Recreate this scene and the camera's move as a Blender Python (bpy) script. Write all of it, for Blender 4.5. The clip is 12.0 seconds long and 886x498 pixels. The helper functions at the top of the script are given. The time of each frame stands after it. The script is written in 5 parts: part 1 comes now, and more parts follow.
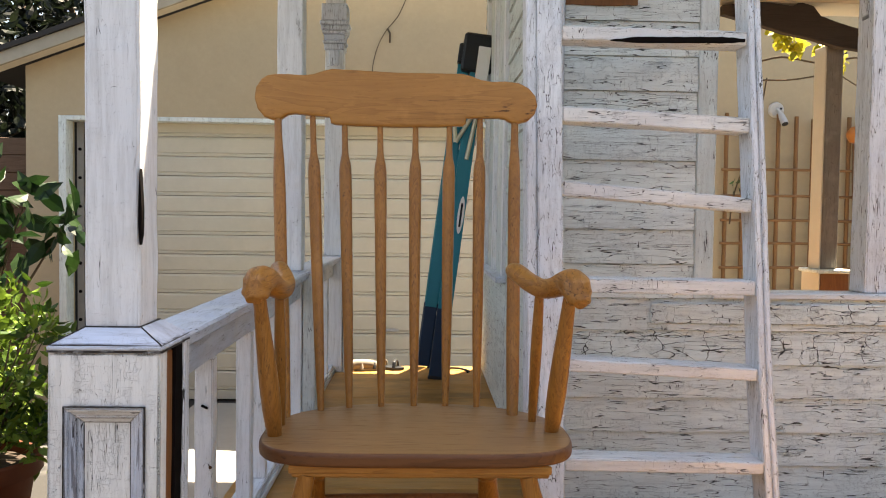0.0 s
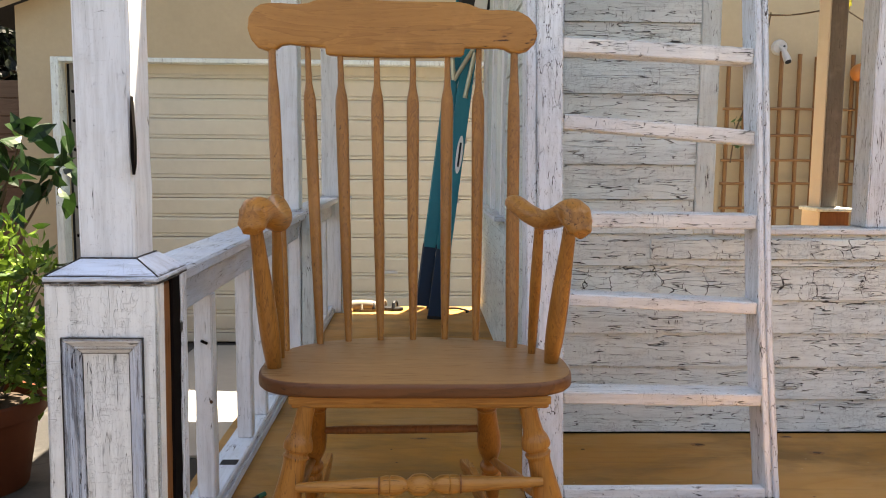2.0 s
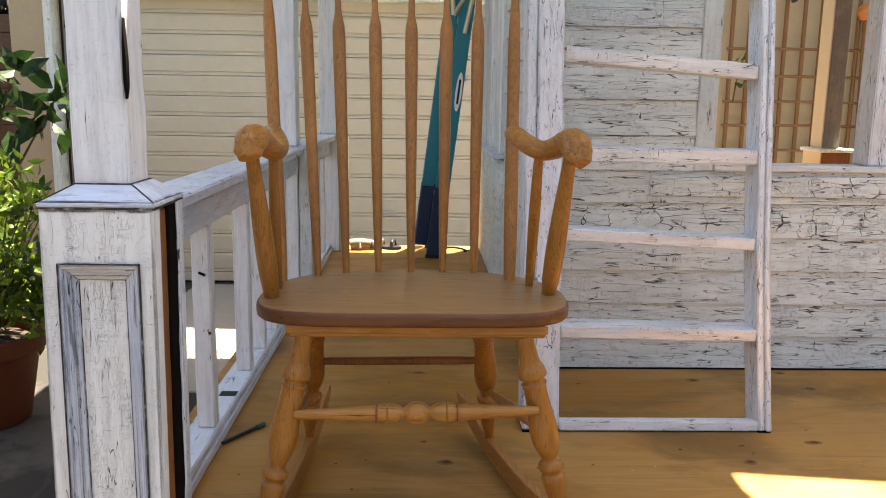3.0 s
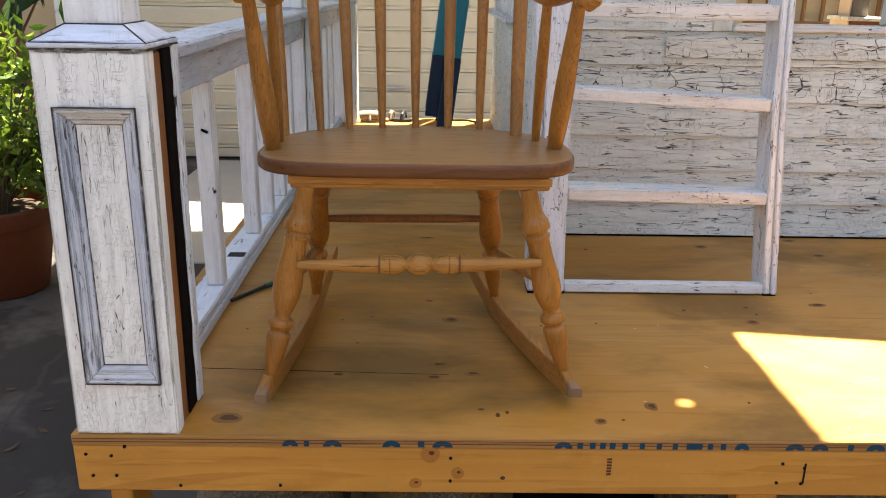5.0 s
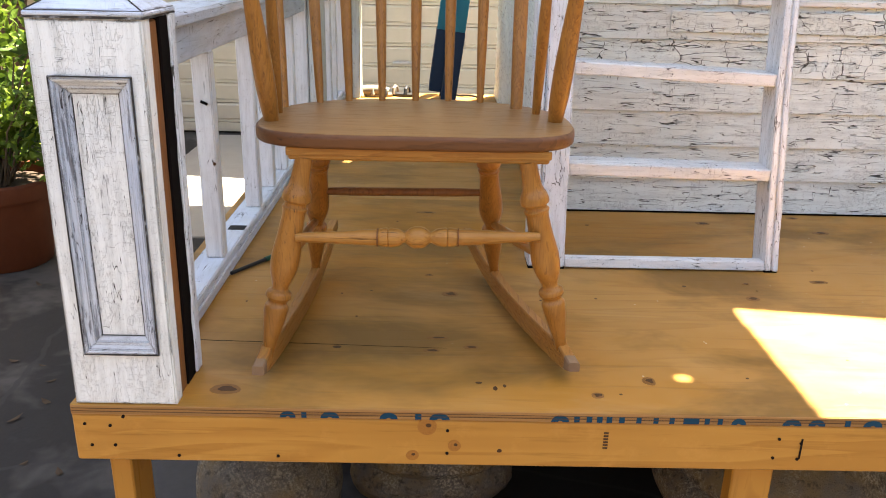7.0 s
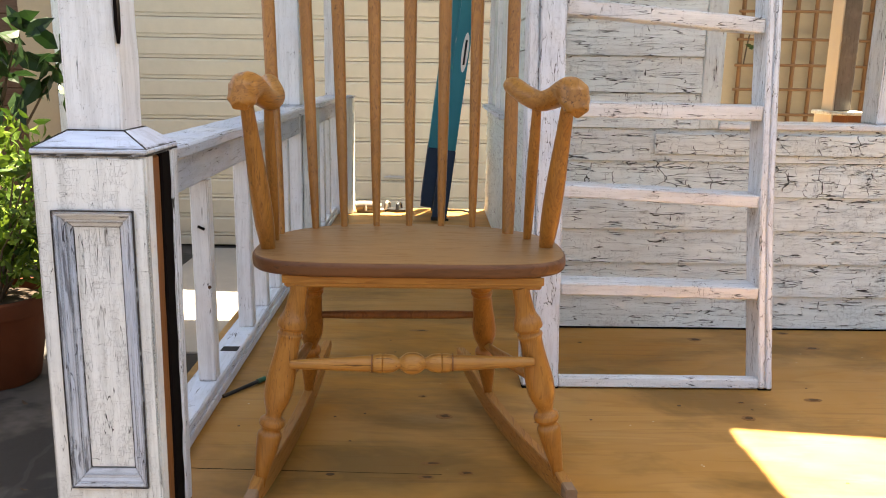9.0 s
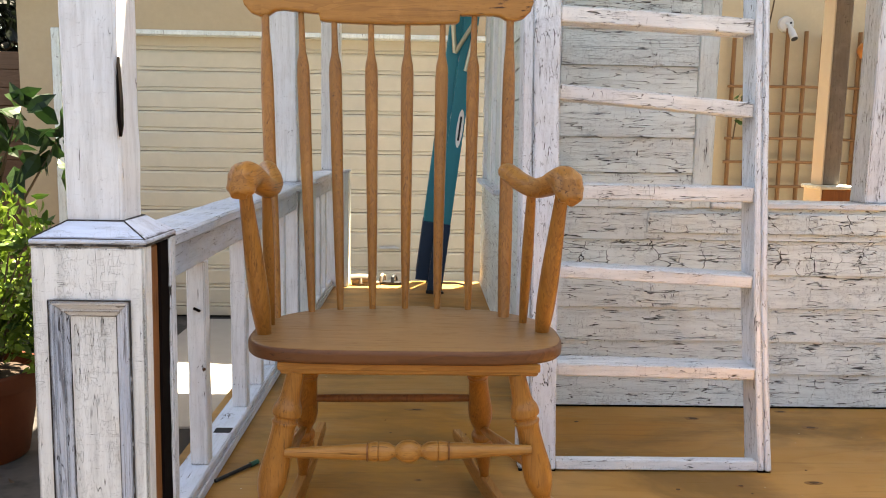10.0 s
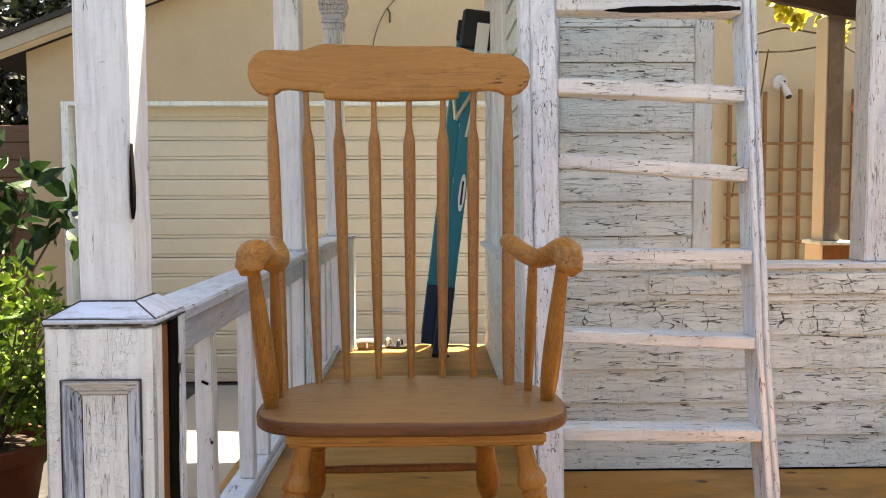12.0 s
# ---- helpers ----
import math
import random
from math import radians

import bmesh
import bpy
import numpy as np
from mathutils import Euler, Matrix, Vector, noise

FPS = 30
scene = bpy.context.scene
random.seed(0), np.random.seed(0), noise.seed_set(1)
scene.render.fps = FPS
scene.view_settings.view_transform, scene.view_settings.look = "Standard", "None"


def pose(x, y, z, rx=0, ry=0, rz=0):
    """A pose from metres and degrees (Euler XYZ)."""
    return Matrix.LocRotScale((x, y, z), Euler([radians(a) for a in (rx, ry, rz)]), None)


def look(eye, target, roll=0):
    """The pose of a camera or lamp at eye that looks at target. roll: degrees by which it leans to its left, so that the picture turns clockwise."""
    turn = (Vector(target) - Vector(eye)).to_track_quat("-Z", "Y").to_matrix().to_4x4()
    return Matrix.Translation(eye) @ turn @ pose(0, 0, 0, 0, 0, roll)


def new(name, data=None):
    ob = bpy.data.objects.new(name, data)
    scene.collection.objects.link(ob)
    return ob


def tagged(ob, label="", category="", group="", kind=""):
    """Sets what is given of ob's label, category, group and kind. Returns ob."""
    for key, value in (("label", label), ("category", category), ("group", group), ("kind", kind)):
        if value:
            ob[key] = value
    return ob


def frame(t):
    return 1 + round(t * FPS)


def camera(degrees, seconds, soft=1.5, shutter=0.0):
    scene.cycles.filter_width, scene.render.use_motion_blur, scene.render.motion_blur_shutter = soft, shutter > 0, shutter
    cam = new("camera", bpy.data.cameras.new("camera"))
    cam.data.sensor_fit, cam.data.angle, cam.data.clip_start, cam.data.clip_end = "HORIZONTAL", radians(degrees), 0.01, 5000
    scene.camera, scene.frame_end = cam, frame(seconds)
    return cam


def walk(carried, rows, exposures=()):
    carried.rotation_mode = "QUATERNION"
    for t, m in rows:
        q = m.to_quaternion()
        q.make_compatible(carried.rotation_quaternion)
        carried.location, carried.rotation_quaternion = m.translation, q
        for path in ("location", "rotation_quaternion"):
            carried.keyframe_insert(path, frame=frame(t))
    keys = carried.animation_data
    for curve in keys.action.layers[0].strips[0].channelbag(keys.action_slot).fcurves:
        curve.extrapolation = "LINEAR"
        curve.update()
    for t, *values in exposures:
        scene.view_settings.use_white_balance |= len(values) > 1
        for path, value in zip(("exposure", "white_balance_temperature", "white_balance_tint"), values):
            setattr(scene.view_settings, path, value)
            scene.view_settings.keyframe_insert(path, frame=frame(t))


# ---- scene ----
cam = camera(57.2, 12.0, soft=1.0)
PATH = [
    (0, (-0.06, -1.199, 0.824), (-0.006, 0.799, 0.742), 0.8),
    (0.5, (-0.06, -1.196, 0.82), (-0.012, 0.801, 0.715), 0.8),
    (1, (-0.06, -1.19, 0.813), (-0.003, 0.804, 0.671), 0.5),
    (1.5, (-0.06, -1.186, 0.807), (-0.009, 0.806, 0.628), 0.7),
    (2, (-0.059, -1.184, 0.799), (-0.001, 0.804, 0.582), 0.5),
    (2.5, (-0.058, -1.181, 0.787), (0.003, 0.798, 0.506), 0.6),
    (3, (-0.058, -1.178, 0.776), (0.005, 0.789, 0.421), 0.9),
    (5, (-0.038, -1.174, 0.72), (-0.007, 0.723, 0.088), 1.0),
    (5.5, (-0.033, -1.168, 0.704), (-0.001, 0.699, -0.012), 1.5),
    (6, (-0.033, -1.154, 0.698), (0.005, 0.689, -0.079), 1.7),
    (6.5, (-0.03, -1.166, 0.705), (0.002, 0.695, -0.026), 1.8),
    (7, (-0.027, -1.172, 0.712), (-0.007, 0.707, 0.027), 1.3),
    (9, (-0.033, -1.178, 0.746), (0.005, 0.772, 0.315), 1.0),
    (9.5, (-0.034, -1.179, 0.763), (0.012, 0.790, 0.431), 0.7),
    (10, (-0.036, -1.179, 0.780), (0.013, 0.799, 0.510), 1.0),
    (10.5, (-0.038, -1.178, 0.790), (0.012, 0.809, 0.576), 0.7),
    (11, (-0.038, -1.191, 0.800), (0.008, 0.800, 0.634), 0.5),
    (11.5, (-0.035, -1.202, 0.806), (0.012, 0.795, 0.677), 0.1),
    (12, (-0.035, -1.206, 0.805), (0.002, 0.785, 0.679), -0.2),
]
walk(cam, [(t, look(eye, target, roll)) for t, eye, target, roll in PATH],
     exposures=((0, 2.93, 8200, 10), (2.5, 3.04, 8300, 10), (5.5, 3.24, 8300, 10), (6, 3.4, 8300, 10), (6.5, 3.6, 8300, 10), (7, 3.58, 8300, 10), (9, 3.34, 8600, 10), (10.5, 3.3, 8600, 10), (11, 3.26, 8500, 10), (12, 3.14, 8500, 10)))


# ---- light ----
SUN_EL, SUN_AZ = radians(70), radians(38)
world = bpy.data.worlds.new("sky")
scene.world = world
world.use_nodes = True
wn = world.node_tree
sky = wn.nodes.new("ShaderNodeTexSky")
sky.sky_type, sky.sun_disc = "NISHITA", False
sky.sun_elevation, sky.sun_rotation = SUN_EL, SUN_AZ
sky.air_density, sky.dust_density = 1.0, 1.5
wn.nodes["Background"].inputs["Strength"].default_value = 0.06
wn.links.new(sky.outputs["Color"], wn.nodes["Background"].inputs["Color"])
sun = new("sun", bpy.data.lights.new("sun", "SUN"))
sun.data.energy, sun.data.angle, sun.data.color = 5.0, radians(0.53), (1.0, 0.965, 0.91)
sun_way = Vector((math.sin(SUN_AZ) * math.cos(SUN_EL), math.cos(SUN_AZ) * math.cos(SUN_EL), math.sin(SUN_EL)))
sun.matrix_world = look(sun_way * 20, (0, 0, 0))


# ---- materials ----
class Mat:
    """A small builder for node materials."""

    def __init__(self, name, rough=0.6, metal=0.0, coat=0.0, shine=0.28):
        self.m = bpy.data.materials.new(name)
        self.m.use_nodes = True
        self.t = self.m.node_tree
        self.b = self.t.nodes["Principled BSDF"]
        self.b.inputs["Roughness"].default_value = rough
        self.b.inputs["Metallic"].default_value = metal
        self.b.inputs["Coat Weight"].default_value = coat
        self.b.inputs["Specular IOR Level"].default_value = shine
        tc = self.node("ShaderNodeTexCoord")
        info = self.node("ShaderNodeObjectInfo")
        mul = self.math("MULTIPLY", info.outputs["Random"], 23.0)
        add = self.node("ShaderNodeVectorMath", operation="ADD")
        self.link(tc.outputs["Object"], add.inputs[0])
        self.link(mul, add.inputs[1])
        self.co = add.outputs[0]
        self.random = info.outputs["Random"]

    def node(self, kind, **props):
        n = self.t.nodes.new(kind)
        if "operation" in props:
            n.operation = props["operation"]
        return n

    def link(self, a, b):
        self.t.links.new(a, b)

    def put(self, value, socket):
        if isinstance(value, bpy.types.NodeSocket):
            self.link(value, socket)
        else:
            socket.default_value = value

    def math(self, op, a, b=0.0, clamp=False):
        n = self.node("ShaderNodeMath", operation=op)
        n.use_clamp = clamp
        self.put(a, n.inputs[0])
        self.put(b, n.inputs[1])
        return n.outputs[0]

    def scaled(self, x, y, z):
        n = self.node("ShaderNodeVectorMath", operation="MULTIPLY")
        self.link(self.co, n.inputs[0])
        n.inputs[1].default_value = (x, y, z)
        return n.outputs[0]

    def noise(self, scale, detail=4, rough=0.6, co=None, distort=0.0):
        n = self.node("ShaderNodeTexNoise")
        self.link(co or self.co, n.inputs["Vector"])
        n.inputs["Scale"].default_value = scale
        n.inputs["Detail"].default_value = detail
        n.inputs["Roughness"].default_value = rough
        n.inputs["Distortion"].default_value = distort
        return n.outputs["Fac"]

    def cells(self, scale, co=None, edge=True):
        n = self.node("ShaderNodeTexVoronoi")
        n.feature = "DISTANCE_TO_EDGE" if edge else "F1"
        self.link(co or self.co, n.inputs["Vector"])
        n.inputs["Scale"].default_value = scale
        return n.outputs["Distance"]

    def warp(self, co, scale, amount):
        n = self.node("ShaderNodeTexNoise")
        self.link(co, n.inputs["Vector"])
        n.inputs["Scale"].default_value = scale
        n.inputs["Detail"].default_value = 3
        s = self.node("ShaderNodeVectorMath", operation="SCALE")
        self.link(n.outputs["Color"], s.inputs[0])
        s.inputs["Scale"].default_value = amount
        a = self.node("ShaderNodeVectorMath", operation="ADD")
        self.link(co, a.inputs[0])
        self.link(s.outputs[0], a.inputs[1])
        return a.outputs[0]

    def ramp(self, fac, *stops):
        n = self.node("ShaderNodeValToRGB")
        r = n.color_ramp
        while len(r.elements) < len(stops):
            r.elements.new(0.5)
        for e, (p, c) in zip(r.elements, stops):
            e.position = p
            e.color = (c, c, c, 1) if isinstance(c, (int, float)) else (*c, 1)
        self.put(fac, n.inputs["Fac"])
        return n.outputs["Color"]

    def mix(self, fac, a, b, blend="MIX"):
        n = self.node("ShaderNodeMix")
        n.data_type, n.blend_type = "RGBA", blend
        self.put(fac, n.inputs[0])
        for v, s in ((a, n.inputs[6]), (b, n.inputs[7])):
            self.put((*v, 1) if isinstance(v, tuple) else v, s)
        return n.outputs[2]

    def lines(self, fac, width):
        """Thin lines where a noise crosses its middle value."""
        return self.math("SUBTRACT", 1.0, self.math("DIVIDE", self.math("ABSOLUTE", self.math("SUBTRACT", fac, 0.5)), self.math("ADD", width, 0.0004), clamp=True))

    def over(self, fac, low, gain):
        return self.math("MULTIPLY", self.math("SUBTRACT", fac, low, clamp=True), gain, clamp=True)

    def worn_edge(self, radius):
        """Rubbed arrises of one board: where a rounded edge would turn away from the flat face."""
        n = self.node("ShaderNodeBevel")
        n.samples = 4
        n.inputs["Radius"].default_value = radius
        g = self.node("ShaderNodeNewGeometry")
        d = self.node("ShaderNodeVectorMath", operation="DOT_PRODUCT")
        self.link(n.outputs["Normal"], d.inputs[0])
        self.link(g.outputs["Normal"], d.inputs[1])
        return self.math("MULTIPLY", self.math("SUBTRACT", 0.985, d.outputs["Value"], clamp=True), 9.0, clamp=True)

    def colour(self, c):
        self.put((*c, 1) if isinstance(c, tuple) else c, self.b.inputs["Base Color"])
        return self

    def rough(self, r):
        self.put(r, self.b.inputs["Roughness"])
        return self

    def bump(self, h, strength=0.4, distance=0.002):
        n = self.node("ShaderNodeBump")
        n.inputs["Strength"].default_value = strength
        n.inputs["Distance"].default_value = distance
        self.put(h, n.inputs["Height"])
        self.link(n.outputs["Normal"], self.b.inputs["Normal"])
        return self


def crackled(name, paint, under, axis, size=1.0, along=0.5, cross=0.3, bold=0.0, wear=0.5, tint=(0.62, 0.66, 0.70), edge=0.6, hair=0.3):
    """Old paint: broken dark splits along the grain, short ticks across it, bold plates on some boards, rubbed edges."""
    k = Mat(name, 0.62)
    flow, turn, plate = [1.0] * 3, [0.22] * 3, [1.0] * 3
    flow[axis], turn[axis], plate[axis] = 0.085, 1.0, 0.55
    grain, across, plates = k.scaled(*flow), k.scaled(*turn), k.scaled(*plate)
    region = k.noise(7.0, 3, 0.6)
    spot = k.noise(17.0, 2, 0.5, plates)
    # splits along the grain
    n = k.noise(74 * size, 2, 0.55, k.warp(grain, 20 * size, 0.012 / size))
    strength = k.math("MULTIPLY", k.over(k.noise(38 * size, 2, 0.5, k.scaled(*[0.45 if i == axis else 1.0 for i in range(3)])), 0.68 - 0.3 * along, 5.0), k.over(region, 0.30, 5.0))
    soft = k.math("MULTIPLY", k.lines(n, k.math("MULTIPLY", strength, 0.018)), 1.7, clamp=True)
    # ticks across the grain, in clusters
    n = k.noise(48 * size, 2, 0.5, across)
    strength = k.over(k.math("ADD", k.math("MULTIPLY", spot, 0.6), k.math("MULTIPLY", k.noise(60 * size, 1, 0.5), 0.5)), 0.72 - 0.28 * cross, 6.0)
    tick = k.math("MULTIPLY", k.lines(n, k.math("MULTIPLY", strength, 0.013)), 1.5, clamp=True)
    soft = k.math("MAXIMUM", soft, tick)
    # bold plates on the boards that have them
    if bold:
        cells = k.cells(30 * size, k.warp(plates, 26.0, 0.022))
        some = k.over(k.math("FRACT", k.math("MULTIPLY", k.random, 7.3)), 1.0 - bold, 3.0)
        gaps = k.over(k.noise(34 * size, 2, 0.5, plates), 0.44, 4.0)
        w = k.math("MULTIPLY", k.math("MULTIPLY", some, gaps), 0.045)
        soft = k.math("MAXIMUM", soft, k.math("MULTIPLY", k.math("SUBTRACT", 1.0, k.math("DIVIDE", cells, k.math("ADD", w, 0.0005), clamp=True)), 1.8, clamp=True))
    # hairline crazing
    patch = k.over(k.noise(11.0, 3, 0.6, k.warp(plates, 1.0, 3.0)), 0.47, 5.0)
    craze = k.math("MAXIMUM", k.lines(k.noise(150 * size, 1, 0.5, k.scaled(*[0.25 if i == axis else 1.0 for i in range(3)])), k.math("MULTIPLY", patch, 0.035)), k.lines(k.noise(120 * size, 1, 0.5, across), k.math("MULTIPLY", patch, 0.022)))
    fine = k.noise(150, 5, 0.72, grain)
    flake = k.math("MULTIPLY", k.over(fine, 0.63 - 0.06 * wear, 14.0), k.over(k.noise(9.0, 4, 0.65, plates), 0.53 - 0.06 * wear, 8.0))
    rub = k.math("MULTIPLY", k.worn_edge(0.0045), k.over(k.noise(34.0, 4, 0.65, grain), 0.52 - 0.12 * edge, 7.0))
    base = k.mix(k.ramp(k.noise(2.6, 5, 0.65), (0.35, 0.0), (0.65, 1.0)), paint, tint)
    base = k.mix(k.ramp(k.noise(70, 4, 0.7, grain), (0.45, 0.0), (0.70, 0.55)), base, tuple(0.60 * c for c in paint))
    base = k.mix(k.ramp(k.noise(13, 4, 0.65), (0.55, 0.0), (0.75, 0.22)), base, (0.47, 0.44, 0.37))
    base = k.mix(k.math("MULTIPLY", craze, hair, clamp=True), base, tuple(0.38 * c for c in paint))
    dark = k.math("MAXIMUM", k.math("MULTIPLY", flake, 0.75), k.math("MULTIPLY", rub, edge, clamp=True))
    base = k.mix(dark, base, tuple(1.5 * c for c in under))
    base = k.mix(k.math("MULTIPLY", soft, 0.96, clamp=True), base, under)
    k.colour(base)
    h = k.math("SUBTRACT", k.math("MULTIPLY", fine, 0.45), k.math("ADD", soft, k.math("ADD", k.math("MULTIPLY", craze, 0.8 * hair), k.math("MULTIPLY", dark, 0.5))))
    return k.bump(h, 0.9, 0.0024).m


def timber(name, light, dark, stretch, ring=14.0, rough=0.5, coat=0.0, contrast=0.5, stain=0.3, speck=0.0, fleck=0.0):
    """Sawn or turned wood: rings drawn out along the grain, pores, stains."""
    k = Mat(name, rough, 0.0, coat)
    g = k.scaled(*stretch)
    a = k.noise(ring, 3, 0.6, k.warp(g, 3.0, 0.12), 0.6)
    rings = k.math("FRACT", k.math("MULTIPLY", a, 7.0))
    rings = k.ramp(rings, (0.0, 0.0), (0.75, 0.65), (0.93, 1.0), (1.0, 0.1))
    pores = k.ramp(k.noise(ring * 9, 3, 0.7, g), (0.55, 0.0), (0.7, 1.0))
    base = k.mix(k.math("MULTIPLY", rings, contrast), light, dark)
    base = k.mix(k.math("MULTIPLY", pores, contrast * 0.6), base, tuple(0.6 * c for c in dark))
    big = k.ramp(k.noise(4.0, 4, 0.6), (0.4, 0.0), (0.75, 1.0))
    base = k.mix(k.math("MULTIPLY", big, stain), base, tuple(0.62 * c for c in dark))
    tone = k.ramp(k.random, (0.0, 0.0), (1.0, 0.35))
    base = k.mix(tone, base, tuple(0.75 * a + 0.1 * b for a, b in zip(light, dark)))
    if fleck:
        thin = k.scaled(*[0.5 * v if v < 0.5 else 1.6 * v for v in stretch])
        dash = k.math("MULTIPLY", k.over(k.noise(ring * 4.5, 3, 0.7, thin), 0.57, 9.0), k.over(k.noise(13.0, 3, 0.6, g), 0.44, 6.0))
        base = k.mix(k.math("MULTIPLY", dash, fleck), base, tuple(0.32 * c for c in dark))
        rub = k.math("MULTIPLY", k.over(k.noise(19.0, 5, 0.7), 0.55, 5.0), 0.3)
        base = k.mix(rub, base, tuple(min(1.0, 1.25 * c + 0.02) for c in light))
    if speck:
        dots = k.math("LESS_THAN", k.cells(9.0, None, False), speck)
        base = k.mix(k.math("MULTIPLY", dots, 0.6), base, tuple(0.35 * c for c in dark))
    k.colour(base)
    k.rough(k.math("ADD", rough - 0.08, k.math("MULTIPLY", pores, 0.2)))
    return k.bump(k.math("ADD", k.math("MULTIPLY", rings, 0.3), k.math("MULTIPLY", pores, -0.7)), 0.25, 0.0008).m


def plain(name, colour, rough=0.6, metal=0.0, vary=0.25, scale=20.0, bump=0.15, coat=0.0, shine=0.28):
    k = Mat(name, rough, metal, coat, shine)
    n = k.noise(scale, 5, 0.65)
    big = k.noise(scale * 0.12, 4, 0.6)
    c = k.mix(k.ramp(n, (0.3, 0.0), (0.75, vary)), colour, tuple(0.55 * v for v in colour))
    c = k.mix(k.ramp(big, (0.4, 0.0), (0.75, vary)), c, tuple(0.7 * v for v in colour))
    return k.colour(c).bump(n, bump, 0.003).m


WHITE, DARK = (0.74, 0.75, 0.77), (0.03, 0.027, 0.024)
M_SIDING = crackled("cracked_white_siding_paint", (0.77, 0.825, 0.80), DARK, 0, 1.0, 0.93, 0.46, 0.24, 0.45, (0.68, 0.735, 0.715), 0.3, 0.55)
M_POST = crackled("worn_white_post_paint", (0.82, 0.835, 0.83), DARK, 2, 1.25, 0.30, 0.08, 0.0, 0.2, (0.74, 0.77, 0.80), 0.8, 0.1)
M_SPLITPOST = crackled("grooved_white_post_paint", (0.81, 0.83, 0.845), DARK, 2, 1.3, 0.80, 0.15, 0.0, 0.7, (0.69, 0.735, 0.80), 0.8, 0.35)
M_FACE = crackled("crazed_white_pedestal_paint", (0.82, 0.835, 0.815), DARK, 2, 1.35, 0.42, 0.2, 0.0, 0.5, (0.75, 0.775, 0.785), 0.9, 0.36)
M_RAIL = crackled("worn_white_rail_paint", (0.74, 0.77, 0.79), DARK, 1, 1.2, 0.5, 0.4, 0.0, 0.7, (0.6, 0.65, 0.74), 0.9, 0.3)
M_LADDER_X = crackled("worn_white_tread_paint", (0.82, 0.83, 0.81), DARK, 0, 1.2, 0.68, 0.42, 0.0, 0.6, (0.66, 0.67, 0.69), 0.6, 0.35)
# edge wear set high so it also paints the boards' lip shadows
M_SIDE = crackled("cracked_pale_green_siding_paint", (0.72, 0.775, 0.735), DARK, 1, 0.9, 0.75, 0.3, 0.25, 0.6, (0.60, 0.67, 0.64), 0.9, 0.4)
M_TRIM = crackled("aged_pale_trim_paint", (0.72, 0.765, 0.735), DARK, 2, 1.1, 0.50, 0.2, 0.0, 0.5, (0.55, 0.61, 0.60), 0.7, 0.35)
M_MOULD = crackled("antiqued_moulding_paint", (0.70, 0.73, 0.78), (0.05, 0.05, 0.06), 2, 1.5, 0.6, 0.2, 0.0, 1.6, (0.48, 0.54, 0.64), 1.0, 0.3)
M_MOULD_X = crackled("antiqued_moulding_paint_across", (0.72, 0.73, 0.74), (0.06, 0.05, 0.04), 0, 1.5, 0.6, 0.2, 0.0, 1.5, (0.50, 0.53, 0.58), 1.0, 0.3)
M_CAP = crackled("blue_white_cap_paint", (0.70, 0.76, 0.86), (0.05, 0.05, 0.06), 0, 1.2, 0.4, 0.25, 0.0, 0.9, (0.58, 0.65, 0.78), 1.0, 0.3)


def groove_paint():
    """Dark glaze left in the joints, rubbed off in places."""
    k = Mat("antiqued_groove", 0.7)
    gone = k.over(k.noise(45.0, 4, 0.7), 0.55, 6.0)
    return k.colour(k.mix(gone, (0.035, 0.032, 0.03), (0.40, 0.42, 0.45))).m


M_GROOVE = groove_paint()
M_OAK_Z = timber("turned_oak_upright", (0.40, 0.168, 0.034), (0.145, 0.050, 0.010), (1, 1, 0.05), 48, 0.42, 0.06, 0.55, 0.45, 0.0, 0.9)
M_OAK_X = timber("oak_crosswise", (0.44, 0.200, 0.046), (0.20, 0.074, 0.013), (0.06, 1, 1), 26, 0.44, 0.05, 0.5, 0.3, 0.0, 1.0)
M_OAK_Y = timber("oak_lengthwise", (0.41, 0.180, 0.040), (0.16, 0.058, 0.011), (1, 0.06, 1), 26, 0.44, 0.05, 0.6, 0.4, 0.0, 0.9)
M_SEAT = timber("dusty_oak_seat", (0.30, 0.162, 0.066), (0.18, 0.085, 0.030), (0.10, 1, 1), 16, 0.46, 0.0, 0.5, 0.45, 0.0, 0.4)


